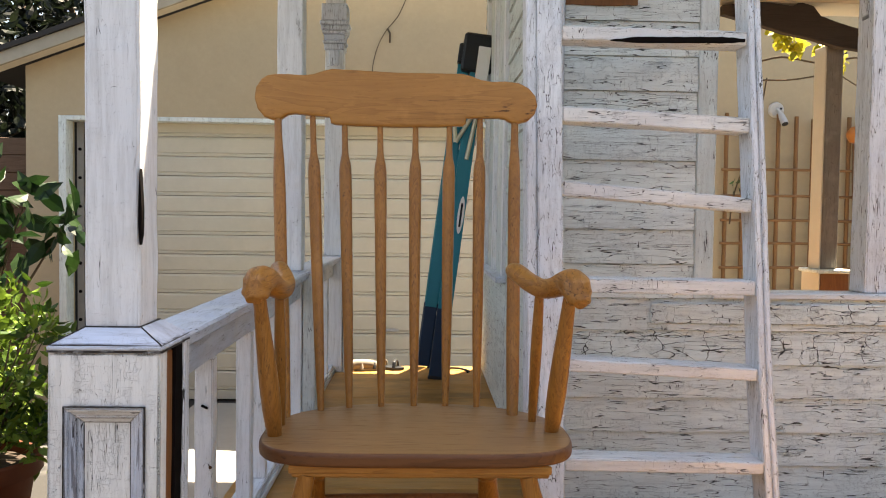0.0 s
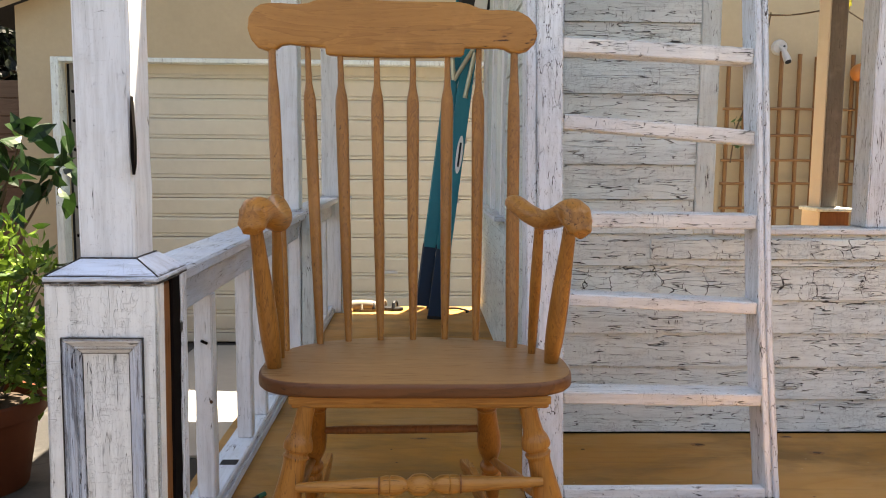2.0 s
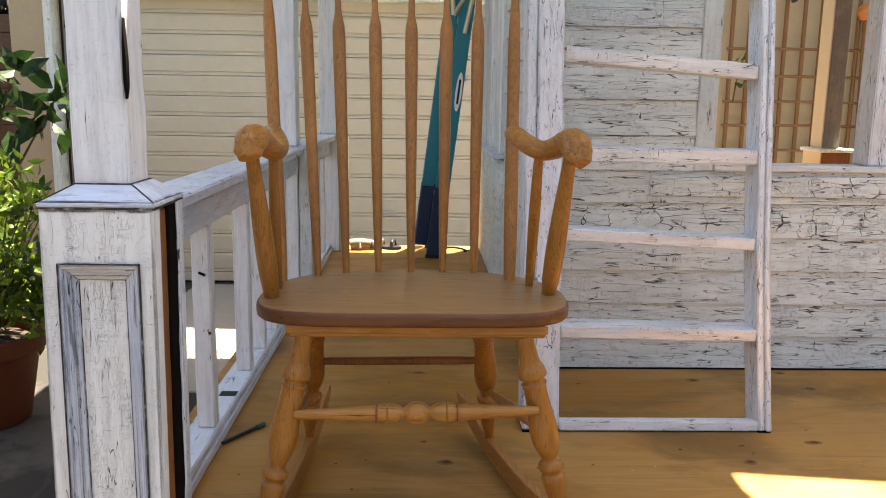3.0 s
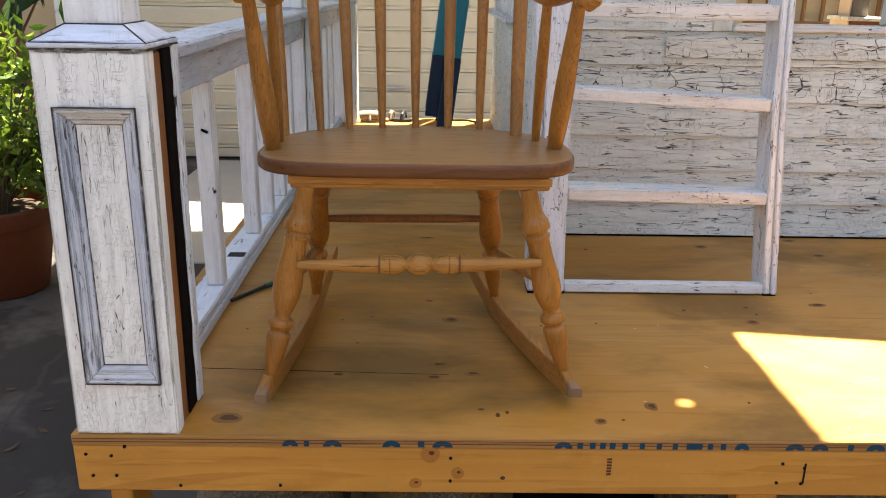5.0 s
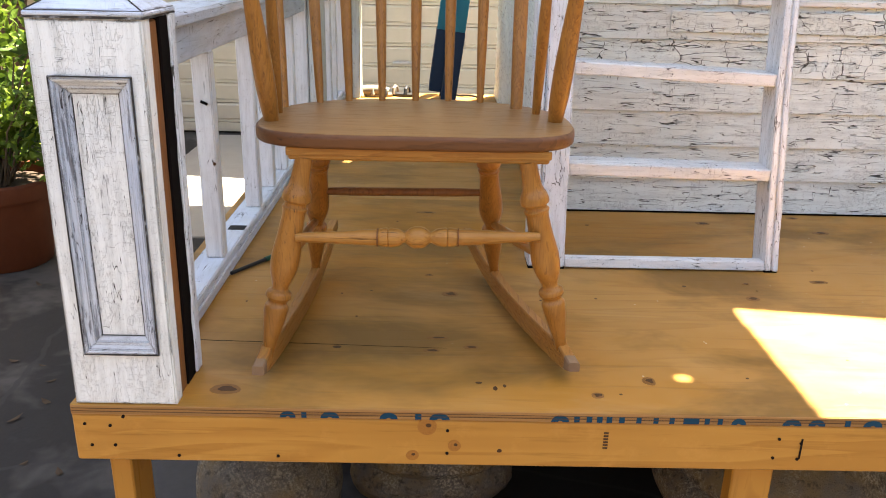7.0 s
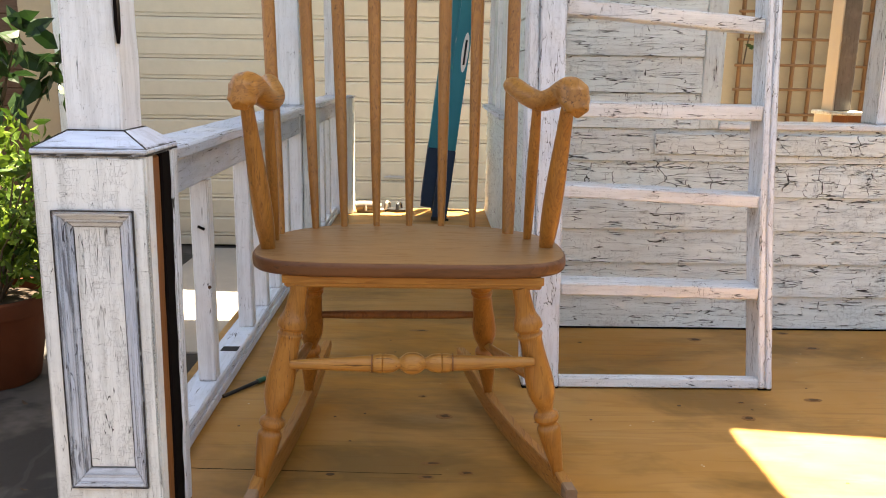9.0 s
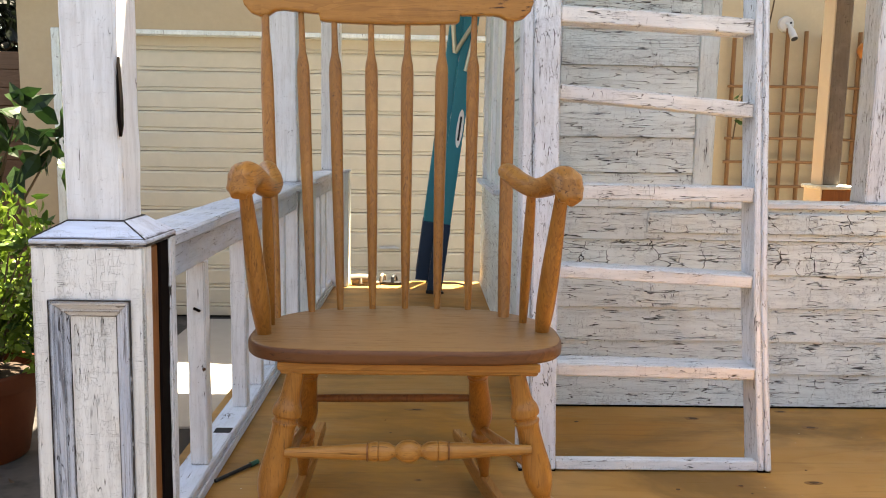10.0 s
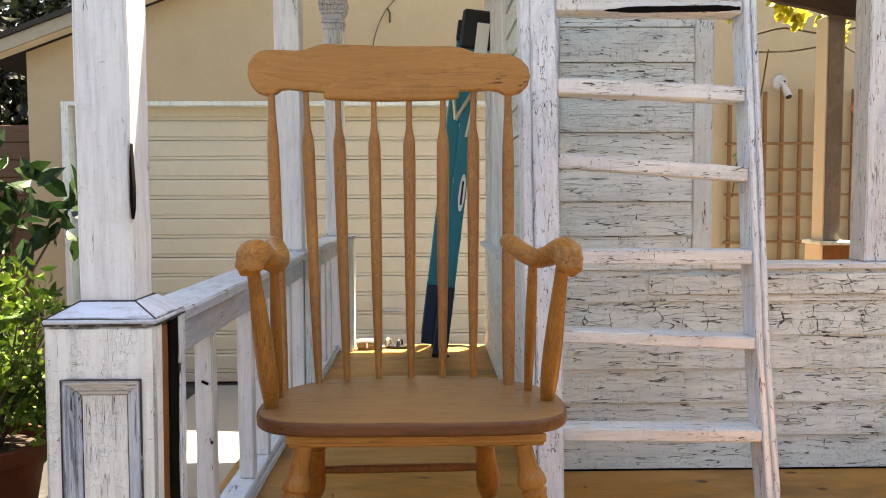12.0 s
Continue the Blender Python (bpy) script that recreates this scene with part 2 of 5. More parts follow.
def plywood():
    """Rotary-cut face: broad wavy figure, amber and olive stains, scuffs and paint specks."""
    k = Mat("weathered_plywood", 0.5)
    g = k.scaled(0.16, 1, 1)
    a = k.noise(3.4, 3, 0.55, k.warp(g, 2.5, 0.10), 0.8)
    figure = k.ramp(k.math("FRACT", k.math("MULTIPLY", a, 9.0)), (0.0, 0.0), (0.7, 0.45), (0.92, 1.0), (1.0, 0.15))
    base = k.mix(k.math("MULTIPLY", figure, 0.32), (0.425, 0.225, 0.066), (0.26, 0.116, 0.024))
    amber = k.ramp(k.noise(2.3, 4, 0.6, k.scaled(0.7, 1, 1)), (0.40, 0.0), (0.62, 0.8))
    base = k.mix(amber, base, (0.355, 0.150, 0.012))
    olive = k.ramp(k.noise(3.6, 5, 0.65, k.warp(k.scaled(0.5, 1, 1), 2.0, 0.3)), (0.46, 0.0), (0.62, 0.8))
    base = k.mix(olive, base, (0.165, 0.086, 0.020))
    pale = k.ramp(k.noise(5.5, 5, 0.7, k.scaled(0.35, 1, 1)), (0.55, 0.0), (0.75, 0.5))
    base = k.mix(pale, base, (0.42, 0.27, 0.13))
    pores = k.over(k.noise(60, 3, 0.7, k.scaled(0.05, 1, 1)), 0.56, 6.0)
    base = k.mix(k.math("MULTIPLY", pores, 0.35), base, (0.14, 0.065, 0.018))
    specks = k.math("MULTIPLY", k.math("LESS_THAN", k.cells(24.0, None, False), 0.055), k.over(k.noise(7.0, 2), 0.52, 9.0))
    base = k.mix(k.math("MULTIPLY", specks, 0.7), base, (0.60, 0.55, 0.46))
    k.colour(base).rough(k.math("ADD", 0.36, k.math("MULTIPLY", k.noise(6.0, 4, 0.6), 0.3)))
    return k.bump(k.math("SUBTRACT", k.math("MULTIPLY", figure, 0.3), pores), 0.3, 0.0008).m


M_PLY = plywood()
M_EDGE = timber("dark_seat_edge", (0.165, 0.064, 0.023), (0.075, 0.028, 0.010), (0.12, 1, 1), 16, 0.5, 0.0, 0.6, 0.6, 0.0, 0.7)
M_PINE = timber("fresh_pine", (0.50, 0.235, 0.045), (0.33, 0.125, 0.016), (0.07, 1, 1), 9, 0.5, 0.0, 0.55, 0.2, 0.0, 0.2)
M_PINE_Z = timber("fresh_pine_upright", (0.47, 0.215, 0.036), (0.31, 0.118, 0.016), (1, 1, 0.1), 9, 0.5, 0.0, 0.5, 0.15)
M_PLYEDGE = timber("plywood_edge", (0.40, 0.20, 0.065), (0.16, 0.068, 0.020), (0.04, 0.04, 7), 9, 0.6, 0.0, 0.9, 0.2)
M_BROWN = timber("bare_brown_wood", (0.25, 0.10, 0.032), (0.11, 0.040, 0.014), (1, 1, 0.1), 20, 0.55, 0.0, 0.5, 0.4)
M_PALEKNOT = timber("pale_wood_knot", (0.38, 0.155, 0.028), (0.26, 0.090, 0.016), (1, 1, 1), 60, 0.55, 0.0, 0.6, 0.2)
M_KNOTRING = timber("knot_ring", (0.25, 0.112, 0.028), (0.17, 0.070, 0.018), (1, 1, 1), 60, 0.55, 0.0, 0.6, 0.3)
M_KNOT = timber("wood_knot", (0.085, 0.036, 0.012), (0.045, 0.019, 0.007), (1, 1, 1), 40, 0.6, 0.0, 0.5, 0.3)
M_BLACK = plain("char_and_gap_black", (0.007, 0.005, 0.0045), 0.85, 0, 0.3, 60, 0.15, 0.0, 0.05)
M_ENDGRAIN = plain("pale_scuffed_end_grain", (0.25, 0.155, 0.09), 0.8, 0, 0.4, 90)
M_BEIGE = plain("beige_render", (0.40, 0.322, 0.212), 0.9, 0, 0.18, 30, 0.25)
M_SHUTTER = plain("cream_shutter", (0.51, 0.475, 0.38), 0.6, 0, 0.2, 12, 0.08)
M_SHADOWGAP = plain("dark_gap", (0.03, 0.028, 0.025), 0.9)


def concrete():
    k = Mat("stained_concrete", 0.85)
    stain = k.ramp(k.noise(1.1, 5, 0.6, k.warp(k.co, 1.5, 0.3)), (0.44, 0.0), (0.50, 1.0))
    base = k.mix(k.noise(14, 6, 0.7), (0.045, 0.042, 0.039), (0.095, 0.088, 0.08))
    base = k.mix(k.math("MULTIPLY", stain, 0.8), base, (0.016, 0.015, 0.014))
    crack = k.math("LESS_THAN", k.cells(0.55, k.warp(k.co, 6.0, 0.06)), 0.0035)
    base = k.mix(k.math("MULTIPLY", crack, 0.8), base, (0.04, 0.038, 0.036))
    return k.colour(base).bump(k.math("SUBTRACT", k.noise(60, 5, 0.7), crack), 0.4, 0.004).m


M_GROUND = concrete()
M_TEAL = plain("teal_fibreglass", (0.012, 0.20, 0.26), 0.4, 0, 0.2, 30, 0.05)
M_NAVY = plain("dark_blue_fibreglass", (0.012, 0.035, 0.075), 0.45, 0, 0.2, 30, 0.05)
M_BLACKPL = plain("black_plastic", (0.015, 0.016, 0.018), 0.4)
M_ALU = plain("dull_aluminium", (0.55, 0.55, 0.54), 0.4, 0.9, 0.2, 40, 0.05)
M_BRASS = plain("brassy_steel", (0.55, 0.50, 0.36), 0.4, 0.7, 0.2, 40, 0.05)


def cast_stone():
    k = Mat("weathered_cast_stone", 0.92)
    blotch = k.ramp(k.noise(9, 4, 0.6), (0.40, 0.0), (0.62, 1.0))
    speck = k.ramp(k.noise(170, 4, 0.7), (0.47, 0.0), (0.60, 1.0))
    base = k.mix(blotch, (0.115, 0.104, 0.088), (0.17, 0.122, 0.060))
    base = k.mix(k.math("MULTIPLY", speck, k.ramp(k.noise(5, 3, 0.6), (0.42, 0.05), (0.6, 0.8))), base, (0.42, 0.37, 0.28))
    base = k.mix(k.ramp(k.noise(45, 4, 0.7), (0.52, 0.0), (0.68, 0.75)), base, (0.022, 0.020, 0.016))
    return k.colour(base).bump(k.math("ADD", speck, k.noise(30, 5, 0.7)), 0.6, 0.003).m


M_STONE = cast_stone()
M_TERRA = plain("old_terracotta", (0.12, 0.032, 0.011), 0.8, 0, 0.5, 14, 0.3)
M_BLUEINK = plain("blue_stencil_ink", (0.004, 0.045, 0.085), 0.6, 0.0, 0.25, 20.0, 0.15, 0.0, 0.15)
M_STEEL = plain("rusty_nail", (0.012, 0.008, 0.006), 0.75, 0.0, 0.25, 20.0, 0.15, 0.0, 0.1)
M_BAMBOO = plain("bamboo_cane", (0.20, 0.095, 0.035), 0.6, 0, 0.4, 30)
M_ROOF = plain("dark_shingles", (0.035, 0.033, 0.032), 0.9, 0, 0.4, 20)
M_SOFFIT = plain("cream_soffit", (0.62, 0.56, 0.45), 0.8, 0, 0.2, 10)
M_GUIDE = plain("dusty_grey_steel", (0.22, 0.205, 0.18), 0.7, 0.0, 0.4, 14)
M_RAKE = plain("weathered_cream_board", (0.36, 0.325, 0.26), 0.85, 0, 0.5, 9)
M_OLDBEAM = timber("weathered_dark_beam", (0.05, 0.032, 0.022), (0.025, 0.016, 0.011), (0.1, 1, 1), 14, 0.8, 0.0, 0.6, 0.4)
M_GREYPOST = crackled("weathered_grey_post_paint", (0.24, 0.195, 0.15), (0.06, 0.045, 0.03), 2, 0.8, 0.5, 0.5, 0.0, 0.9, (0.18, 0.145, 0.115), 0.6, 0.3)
M_WHITE = plain("plain_white_enamel", (0.78, 0.78, 0.76), 0.4, 0, 0.1, 30, 0.05)
M_DULLWHITE = plain("dusty_white_metal", (0.50, 0.48, 0.45), 0.5, 0, 0.4, 40, 0.1)
M_CLOTH = plain("grubby_white_leather", (0.19, 0.16, 0.12), 0.7, 0, 0.5, 40)
M_ORANGE = plain("orange_glaze", (0.50, 0.17, 0.04), 0.4, 0, 0.3, 30)
M_FENCE = timber("brown_fence_wood", (0.16, 0.10, 0.065), (0.09, 0.05, 0.03), (0.1, 1, 1), 10, 0.8, 0.0, 0.5, 0.4)
M_SOIL = plain("potting_soil", (0.05, 0.035, 0.025), 0.95, 0, 0.5, 60, 0.6)


def leafy(name, a, b):
    k = Mat(name, 0.45)
    g = k.node("ShaderNodeNewGeometry")
    c = k.mix(g.outputs["Random Per Island"], a, b)
    k.colour(k.mix(k.ramp(k.noise(40, 3), (0.4, 0.0), (0.7, 0.3)), c, tuple(0.5 * v for v in a)))
    t = k.node("ShaderNodeBsdfTranslucent")
    k.link(c, t.inputs["Color"])
    s = k.node("ShaderNodeMixShader")
    s.inputs[0].default_value = 0.28
    k.link(k.b.outputs[0], s.inputs[1])
    k.link(t.outputs[0], s.inputs[2])
    k.link(s.outputs[0], k.t.nodes["Material Output"].inputs["Surface"])
    return k.m


M_LEAF = leafy("bush_leaf", (0.012, 0.042, 0.006), (0.17, 0.26, 0.03))
M_DARKLEAF = leafy("shrub_leaf", (0.006, 0.020, 0.006), (0.020, 0.050, 0.009))
M_VINE = leafy("vine_leaf", (0.30, 0.30, 0.03), (0.55, 0.48, 0.05))
M_TREE = leafy("far_tree_leaf", (0.004, 0.006, 0.004), (0.011, 0.016, 0.007))
M_BARK = plain("brown_bark", (0.10, 0.07, 0.045), 0.9, 0, 0.5, 30, 0.6)


# ---- mesh helpers ----
BASE = {}


def thing(name, at, label, category, group="", kind=""):
    ob = new(name)
    ob.empty_display_size = 0.1
    ob.location = at
    BASE[ob] = Vector(at)
    return tagged(ob, label, category, group, kind)


def part(name, bm, material, parent=None, label="", smooth=False):
    me = bpy.data.meshes.new(name)
    bmesh.ops.recalc_face_normals(bm, faces=bm.faces)
    at = BASE.get(parent, Vector((0, 0, 0)))
    bmesh.ops.translate(bm, verts=bm.verts, vec=-at)
    if smooth:
        for f in bm.faces:
            f.smooth = True
        for e in bm.edges:
            if len(e.link_faces) == 2 and e.calc_face_angle(0) > 0.7:
                e.smooth = False
    bm.to_mesh(me)
    bm.free()
    me.materials.append(material)
    ob = new(name, me)
    if parent:
        ob.parent = parent
        BASE[ob] = at
    return tagged(ob, label)


def box(x0, x1, y0, y1, z0, z1, bevel=0.002, into=None):
    bm = bmesh.new()
    bmesh.ops.create_cube(bm, size=1)
    bmesh.ops.transform(bm, verts=bm.verts, matrix=Matrix.LocRotScale(((x0 + x1) / 2, (y0 + y1) / 2, (z0 + z1) / 2), None, (x1 - x0, y1 - y0, z1 - z0)))
    if bevel:
        bmesh.ops.bevel(bm, geom=bm.edges[:], offset=bevel, segments=1, affect="EDGES")
    return joined(into, bm)


def joined(into, bm):
    if into is None:
        return bm
    me = bpy.data.meshes.new("tmp")
    bm.to_mesh(me)
    bm.free()
    into.from_mesh(me)
    bpy.data.meshes.remove(me)
    return into


def rough_edges(bm, cuts, amount, scale, axis):
    """Wavers the long edges of a board a little, as hand-worn timber does."""
    long = [e for e in bm.edges if abs((e.verts[0].co - e.verts[1].co)[axis]) > 0.1]
    bmesh.ops.subdivide_edges(bm, edges=long, cuts=cuts, use_grid_fill=True)
    for v in bm.verts:
        n = noise.noise_vector(v.co * scale)
        n[axis] = 0
        v.co += n * amount
    return bm


def tube(points, radii, sides=16, squash=1.0, into=None):
    """A round bar through points, with its own radius at each; closed at both ends."""
    bm = bmesh.new()
    pts = [Vector(p) for p in points]
    rings, up = [], None
    for i, p in enumerate(pts):
        d = (pts[min(i + 1, len(pts) - 1)] - pts[max(i - 1, 0)]).normalized()
        if up is None:
            up = Vector((0, 1, 0)) if abs(d.y) < 0.8 else Vector((0, 0, 1))
        u = (up - d * up.dot(d)).normalized()
        w = d.cross(u)
        up = u
        r = radii[i] if isinstance(radii, (list, tuple)) else radii
        rings.append([bm.verts.new(p + (u * math.cos(a) * squash + w * math.sin(a)) * r) for a in (2 * math.pi * k / sides for k in range(sides))])
    for a, b in zip(rings, rings[1:]):
        for k in range(sides):
            bm.faces.new((a[k], a[(k + 1) % sides], b[(k + 1) % sides], b[k]))
    bm.faces.new(rings[0][::-1])
    bm.faces.new(rings[-1])
    return joined(into, bm)


def turned(p0, p1, profile, sides=20, into=None):
    """A turned bar from p0 to p1; profile: pairs of share of the way and radius."""
    a, b = Vector(p0), Vector(p1)
    return tube([a.lerp(b, t) for t, _ in profile], [r for _, r in profile], sides, 1.0, into)


def smoothed(profile, n=6):
    """Rounds a coarse profile with a Catmull-Rom run through its knots."""
    out = []
    for i in range(len(profile) - 1):
        p = [profile[max(0, min(len(profile) - 1, i + k))] for k in (-1, 0, 1, 2)]
        for s in range(n):
            t = s / n
            out.append(tuple(0.5 * (2 * p[1][c] + (p[2][c] - p[0][c]) * t + (2 * p[0][c] - 5 * p[1][c] + 4 * p[2][c] - p[3][c]) * t * t
                                    + (3 * p[1][c] - p[0][c] - 3 * p[2][c] + p[3][c]) * t ** 3) for c in range(len(p[0]))))
    return out + [profile[-1]]


def slab(outline, depth, bevel=0.004, segments=2, into=None):
    """A flat outline (3D points in one plane) thickened by the vector depth, its rims rounded."""
    bm = bmesh.new()
    f = bm.faces.new([bm.verts.new(p) for p in outline])
    new_geom = bmesh.ops.extrude_face_region(bm, geom=[f])
    bmesh.ops.translate(bm, verts=[v for v in new_geom["geom"] if isinstance(v, bmesh.types.BMVert)], vec=Vector(depth))
    if bevel:
        caps = [f for f in bm.faces if len(f.verts) == len(outline)]
        rim = {e for c in caps for e in c.edges}
        bmesh.ops.bevel(bm, geom=list(rim), offset=bevel, segments=segments, affect="EDGES", profile=0.6)
    return joined(into, bm)


def lathe(profile, centre, sides=40, wobble=0.0, into=None):
    """A vessel turned about an upright axis; profile: pairs of radius and height."""
    bm = bmesh.new()
    rings = []
    for r, z in profile:
        ring = []
        for k in range(sides):
            a = 2 * math.pi * k / sides
            p = Vector((math.cos(a) * r, math.sin(a) * r, z)) + Vector(centre)
            ring.append(bm.verts.new(p + noise.noise_vector(p * 9) * wobble))
        rings.append(ring)
    for a, b in zip(rings, rings[1:]):
        for k in range(sides):
            bm.faces.new((a[k], a[(k + 1) % sides], b[(k + 1) % sides], b[k]))
    bm.faces.new(rings[0][::-1])
    bm.faces.new(rings[-1])
    return joined(into, bm)


GROUND = -0.756

# ---- ground ----
bm = bmesh.new()
bmesh.ops.create_grid(bm, x_segments=2, y_segments=2, size=150)
bmesh.ops.translate(bm, verts=bm.verts, vec=(0, 0, GROUND))
tagged(part("ground", bm, M_GROUND), "stained grey concrete yard with cracks", "ground", kind="structure")

apron = box(-1.9, 4.3, 2.95, 5.49, GROUND - 0.05, GROUND + 0.012, 0.004)
tagged(part("pavement", apron, plain("pale_concrete", (0.32, 0.30, 0.265), 0.85, 0, 0.3, 4.0, 0.3)), "pale concrete apron before the garage", "pavement", kind="structure")

# ---- garage ----
GY = 5.5


def garage():
    g = thing("garage", (-1, GY, GROUND), "beige rendered garage with a cream roller door and gable roof", "garage")
    part("wall", box(-3.27, -3.07, GY + 0.201, GY + 6, GROUND, 1.899, 0), M_BEIGE, g)
    s = 0.37
    low, ridge = 1.985, 1.985 + 0.37 * 4.47
    bm = slab([(-3.27, GY, GROUND), (-3.008, GY, GROUND), (-3.008, GY, 1.595), (1.6, GY, 1.595), (1.6, GY, GROUND), (6.5, GY, GROUND), (6.5, GY, low), (1.2, GY, ridge), (-3.27, GY, low)], (0, 0.2, 0), 0)
    part("front_wall", bm, M_BEIGE, g)

    def along(x, up):
        return (x, low + s * (x + 3.27) + up)

    for name, y0, depth, lo, hi, mat, label in (("rake_board", GY - 0.22, 0.03, 0.0, 0.10, M_RAKE, "cream painted rake board"), ("soffit", GY - 0.19, 0.19, 0.02, 0.05, M_SOFFIT, "cream soffit boards")):
        (xa, za), (xb, zb) = along(-3.62, lo), along(1.2, lo)
        bm = slab([(xa, y0, za), (xb, y0, zb), (xb, y0, zb + hi - lo), (xa, y0, za + hi - lo)], (0, depth, 0), 0.003)
        part(name, bm, mat, g, label)
    (xa, za), (xb, zb) = along(-3.70, 0.101), along(1.2, 0.101)
    bm = slab([(xa, GY - 0.25, za), (xb, GY - 0.25, zb), (xb, GY - 0.25, zb + 0.04), (xa, GY - 0.25, za + 0.04)], (0, 6, 0), 0)
    part("roof", bm, M_ROOF, g, "dark shingle roof")
    for x0, x1, z0, z1 in ((-3.007, -2.945, GROUND, 1.594), (-2.944, 1.599, 1.557, 1.594), (1.52, 1.599, GROUND, 1.556)):
        part("door_frame", box(x0, x1, GY - 0.012, GY + 0.125, z0, z1, 0.004), M_TRIM, g, "white painted door frame")
    guide = part("door_guide", box(-2.905, -2.850, GY + 0.10, GY + 0.117, GROUND, 1.556, 0.003), M_GUIDE, g, "grey painted door guide with bolt holes")
    for i in range(9):
        part("bolt", turned((-2.878, GY + 0.094, -0.55 + 0.235 * i), (-2.878, GY + 0.101, -0.55 + 0.235 * i), [(0, 0.014), (1, 0.014)], 10), M_BLACK, guide)
    door = part("roller_door", box(-2.943, 1.519, GY + 0.145, GY + 0.16, GROUND, 1.556, 0), M_SHADOWGAP, g, "cream roller garage door, closed")
    part("bottom_bar", box(-2.845, 1.515, GY + 0.11, GY + 0.144, GROUND + 0.015, -0.668, 0.004), M_SHUTTER, door)
    for i in range(14):
        z0 = -0.664 + i * 0.1626
        bm = slab([(-2.845, GY + y, z0 + z) for y, z in ((0.130, 0), (0.120, 0.004), (0.120, 0.020), (0.127, 0.024), (0.127, 0.029), (0.118, 0.034), (0.116, 0.1415), (0.126, 0.1598), (0.144, 0.1598), (0.144, 0))], (4.36, 0, 0), 0)
        part("slat", bm, M_SHUTTER, door)
    h = turned((-0.40, GY + 0.075, -0.14), (-0.24, GY + 0.075, -0.14), [(0, 0.011), (0.5, 0.012), (1, 0.011)], 10)
    box(-0.37, -0.35, GY + 0.075, GY + 0.12, -0.15, -0.13, 0.002, h)
    box(-0.29, -0.27, GY + 0.075, GY + 0.12, -0.15, -0.13, 0.002, h)
    part("door_handle", h, M_ALU, door, "dull metal lift handle")
    return g


garage()

# ---- platform ----
platform = thing("platform", (0.6, 1.6, GROUND), "raised timber stage with a weathered plywood deck", "platform")
PX0, PX1, PY1 = -0.624, 2.3, 3.22
DECK = ((PX0, PX1, 0.0, 1.22), (PX0, PX1, 1.2205, 2.44), (PX0, PX1, 2.4405, PY1))
for x0, x1, y0, y1 in DECK:
    part("plywood_sheet", box(x0, x1, y0, y1, -0.018, 0, 0.0006), M_PLY, platform)
ring = [(-0.50 + 0.5 * i / 20, 0.2435 - 0.018 * i / 20 + 0.0012 * noise.noise(Vector((i * 0.7, 0, 0))), -0.0005) for i in range(21)]
part("split", slab(ring + [(x, y + 0.0022 * (1 - 0.7 * (x + 0.5) / 0.5), z) for x, y, z in ring[::-1]], (0, 0, 0.0008), 0), M_BLACK, platform, "dark split in the plywood face")
part("plywood_edge", box(PX0 + 0.001, PX1, -0.0012, 0.01, -0.0175, -0.001, 0.0004), M_PLYEDGE, platform, "layered plywood edge")
for z, h in ((-0.0065, 0.0009), (-0.0118, 0.0011)):
    part("veneer_line", rough_edges(box(PX0 + 0.002, PX1, -0.0016, 0.004, z, z + h, 0), 60, 0.0004, 30, 0), M_KNOT, platform, "dark glue line between veneers")
part("front_joist", box(PX0, PX1, 0.0, 0.038, -0.107, -0.0185, 0.003), M_PINE, platform, "bright pine board with knots")
part("side_joist", box(PX0, PX0 + 0.038, 0.0385, PY1, -0.107, -0.0185, 0.003), M_PINE, platform)
part("rear_joist", box(PX0, PX1, PY1 - 0.038, PY1, -0.107, -0.0185, 0.003), M_PINE, platform)
for i in range(1, 8):
    part("joist", box(PX0 + i * 0.4, PX0 + i * 0.4 + 0.038, 0.0385, PY1 - 0.0385, -0.107, -0.0185, 0.002), M_PINE, platform)
for x in (-0.589, 0.506, 1.68):
    for y in (0.0385, 1.6, PY1 - 0.13):
        w, d = (0.072, 0.038) if x == 0.506 else (0.038, 0.089)
        part("leg", box(x, x + w, y, y + d, GROUND, -0.0185, 0.003), M_PINE_Z, platform)

# ---- pedestals, posts and rail of the porch ----


def frame_moulding(into_parent, x0, x1, z0, z1, y, w=0.026):
    """A mitred panel moulding, four bars, each stepped in section."""
    section = [(0.0, 0.0), (0.0, 0.017), (0.003, 0.020), (0.007, 0.018), (0.008, 0.014), (0.014, 0.010), (0.018, 0.010), (0.019, 0.006), (w, 0.002), (w, 0.0)]
    for a, b, c, d in (((x0, z0), (x1, z0), 1, 1), ((x1, z0), (x1, z1), 0, 0), ((x1, z1), (x0, z1), 1, 1), ((x0, z1), (x0, z0), 0, 0)):
        bm = bmesh.new()
        va, vb = Vector((a[0], 0, a[1])), Vector((b[0], 0, b[1]))
        along = (vb - va).normalized()
        inward = Vector((-along.z, 0, along.x))
        rows = []
        for v, s in ((va, 1), (vb, -1)):
            rows.append([bm.verts.new(v + inward * u + along * u * s + Vector((0, y - h, 0))) for u, h in section])
        for i in range(len(section) - 1):
            bm.faces.new((rows[0][i], rows[1][i], rows[1][i + 1], rows[0][i + 1]))
        bm.faces.new((rows[0][0], rows[0][-1], rows[1][-1], rows[1][0]))
        bm.faces.new(rows[0])
        bm.faces.new(rows[1][::-1])
        part("moulding", bm, M_MOULD_X if abs(along.x) > 0.5 else M_MOULD, into_parent, "blue-grey antiqued panel moulding")


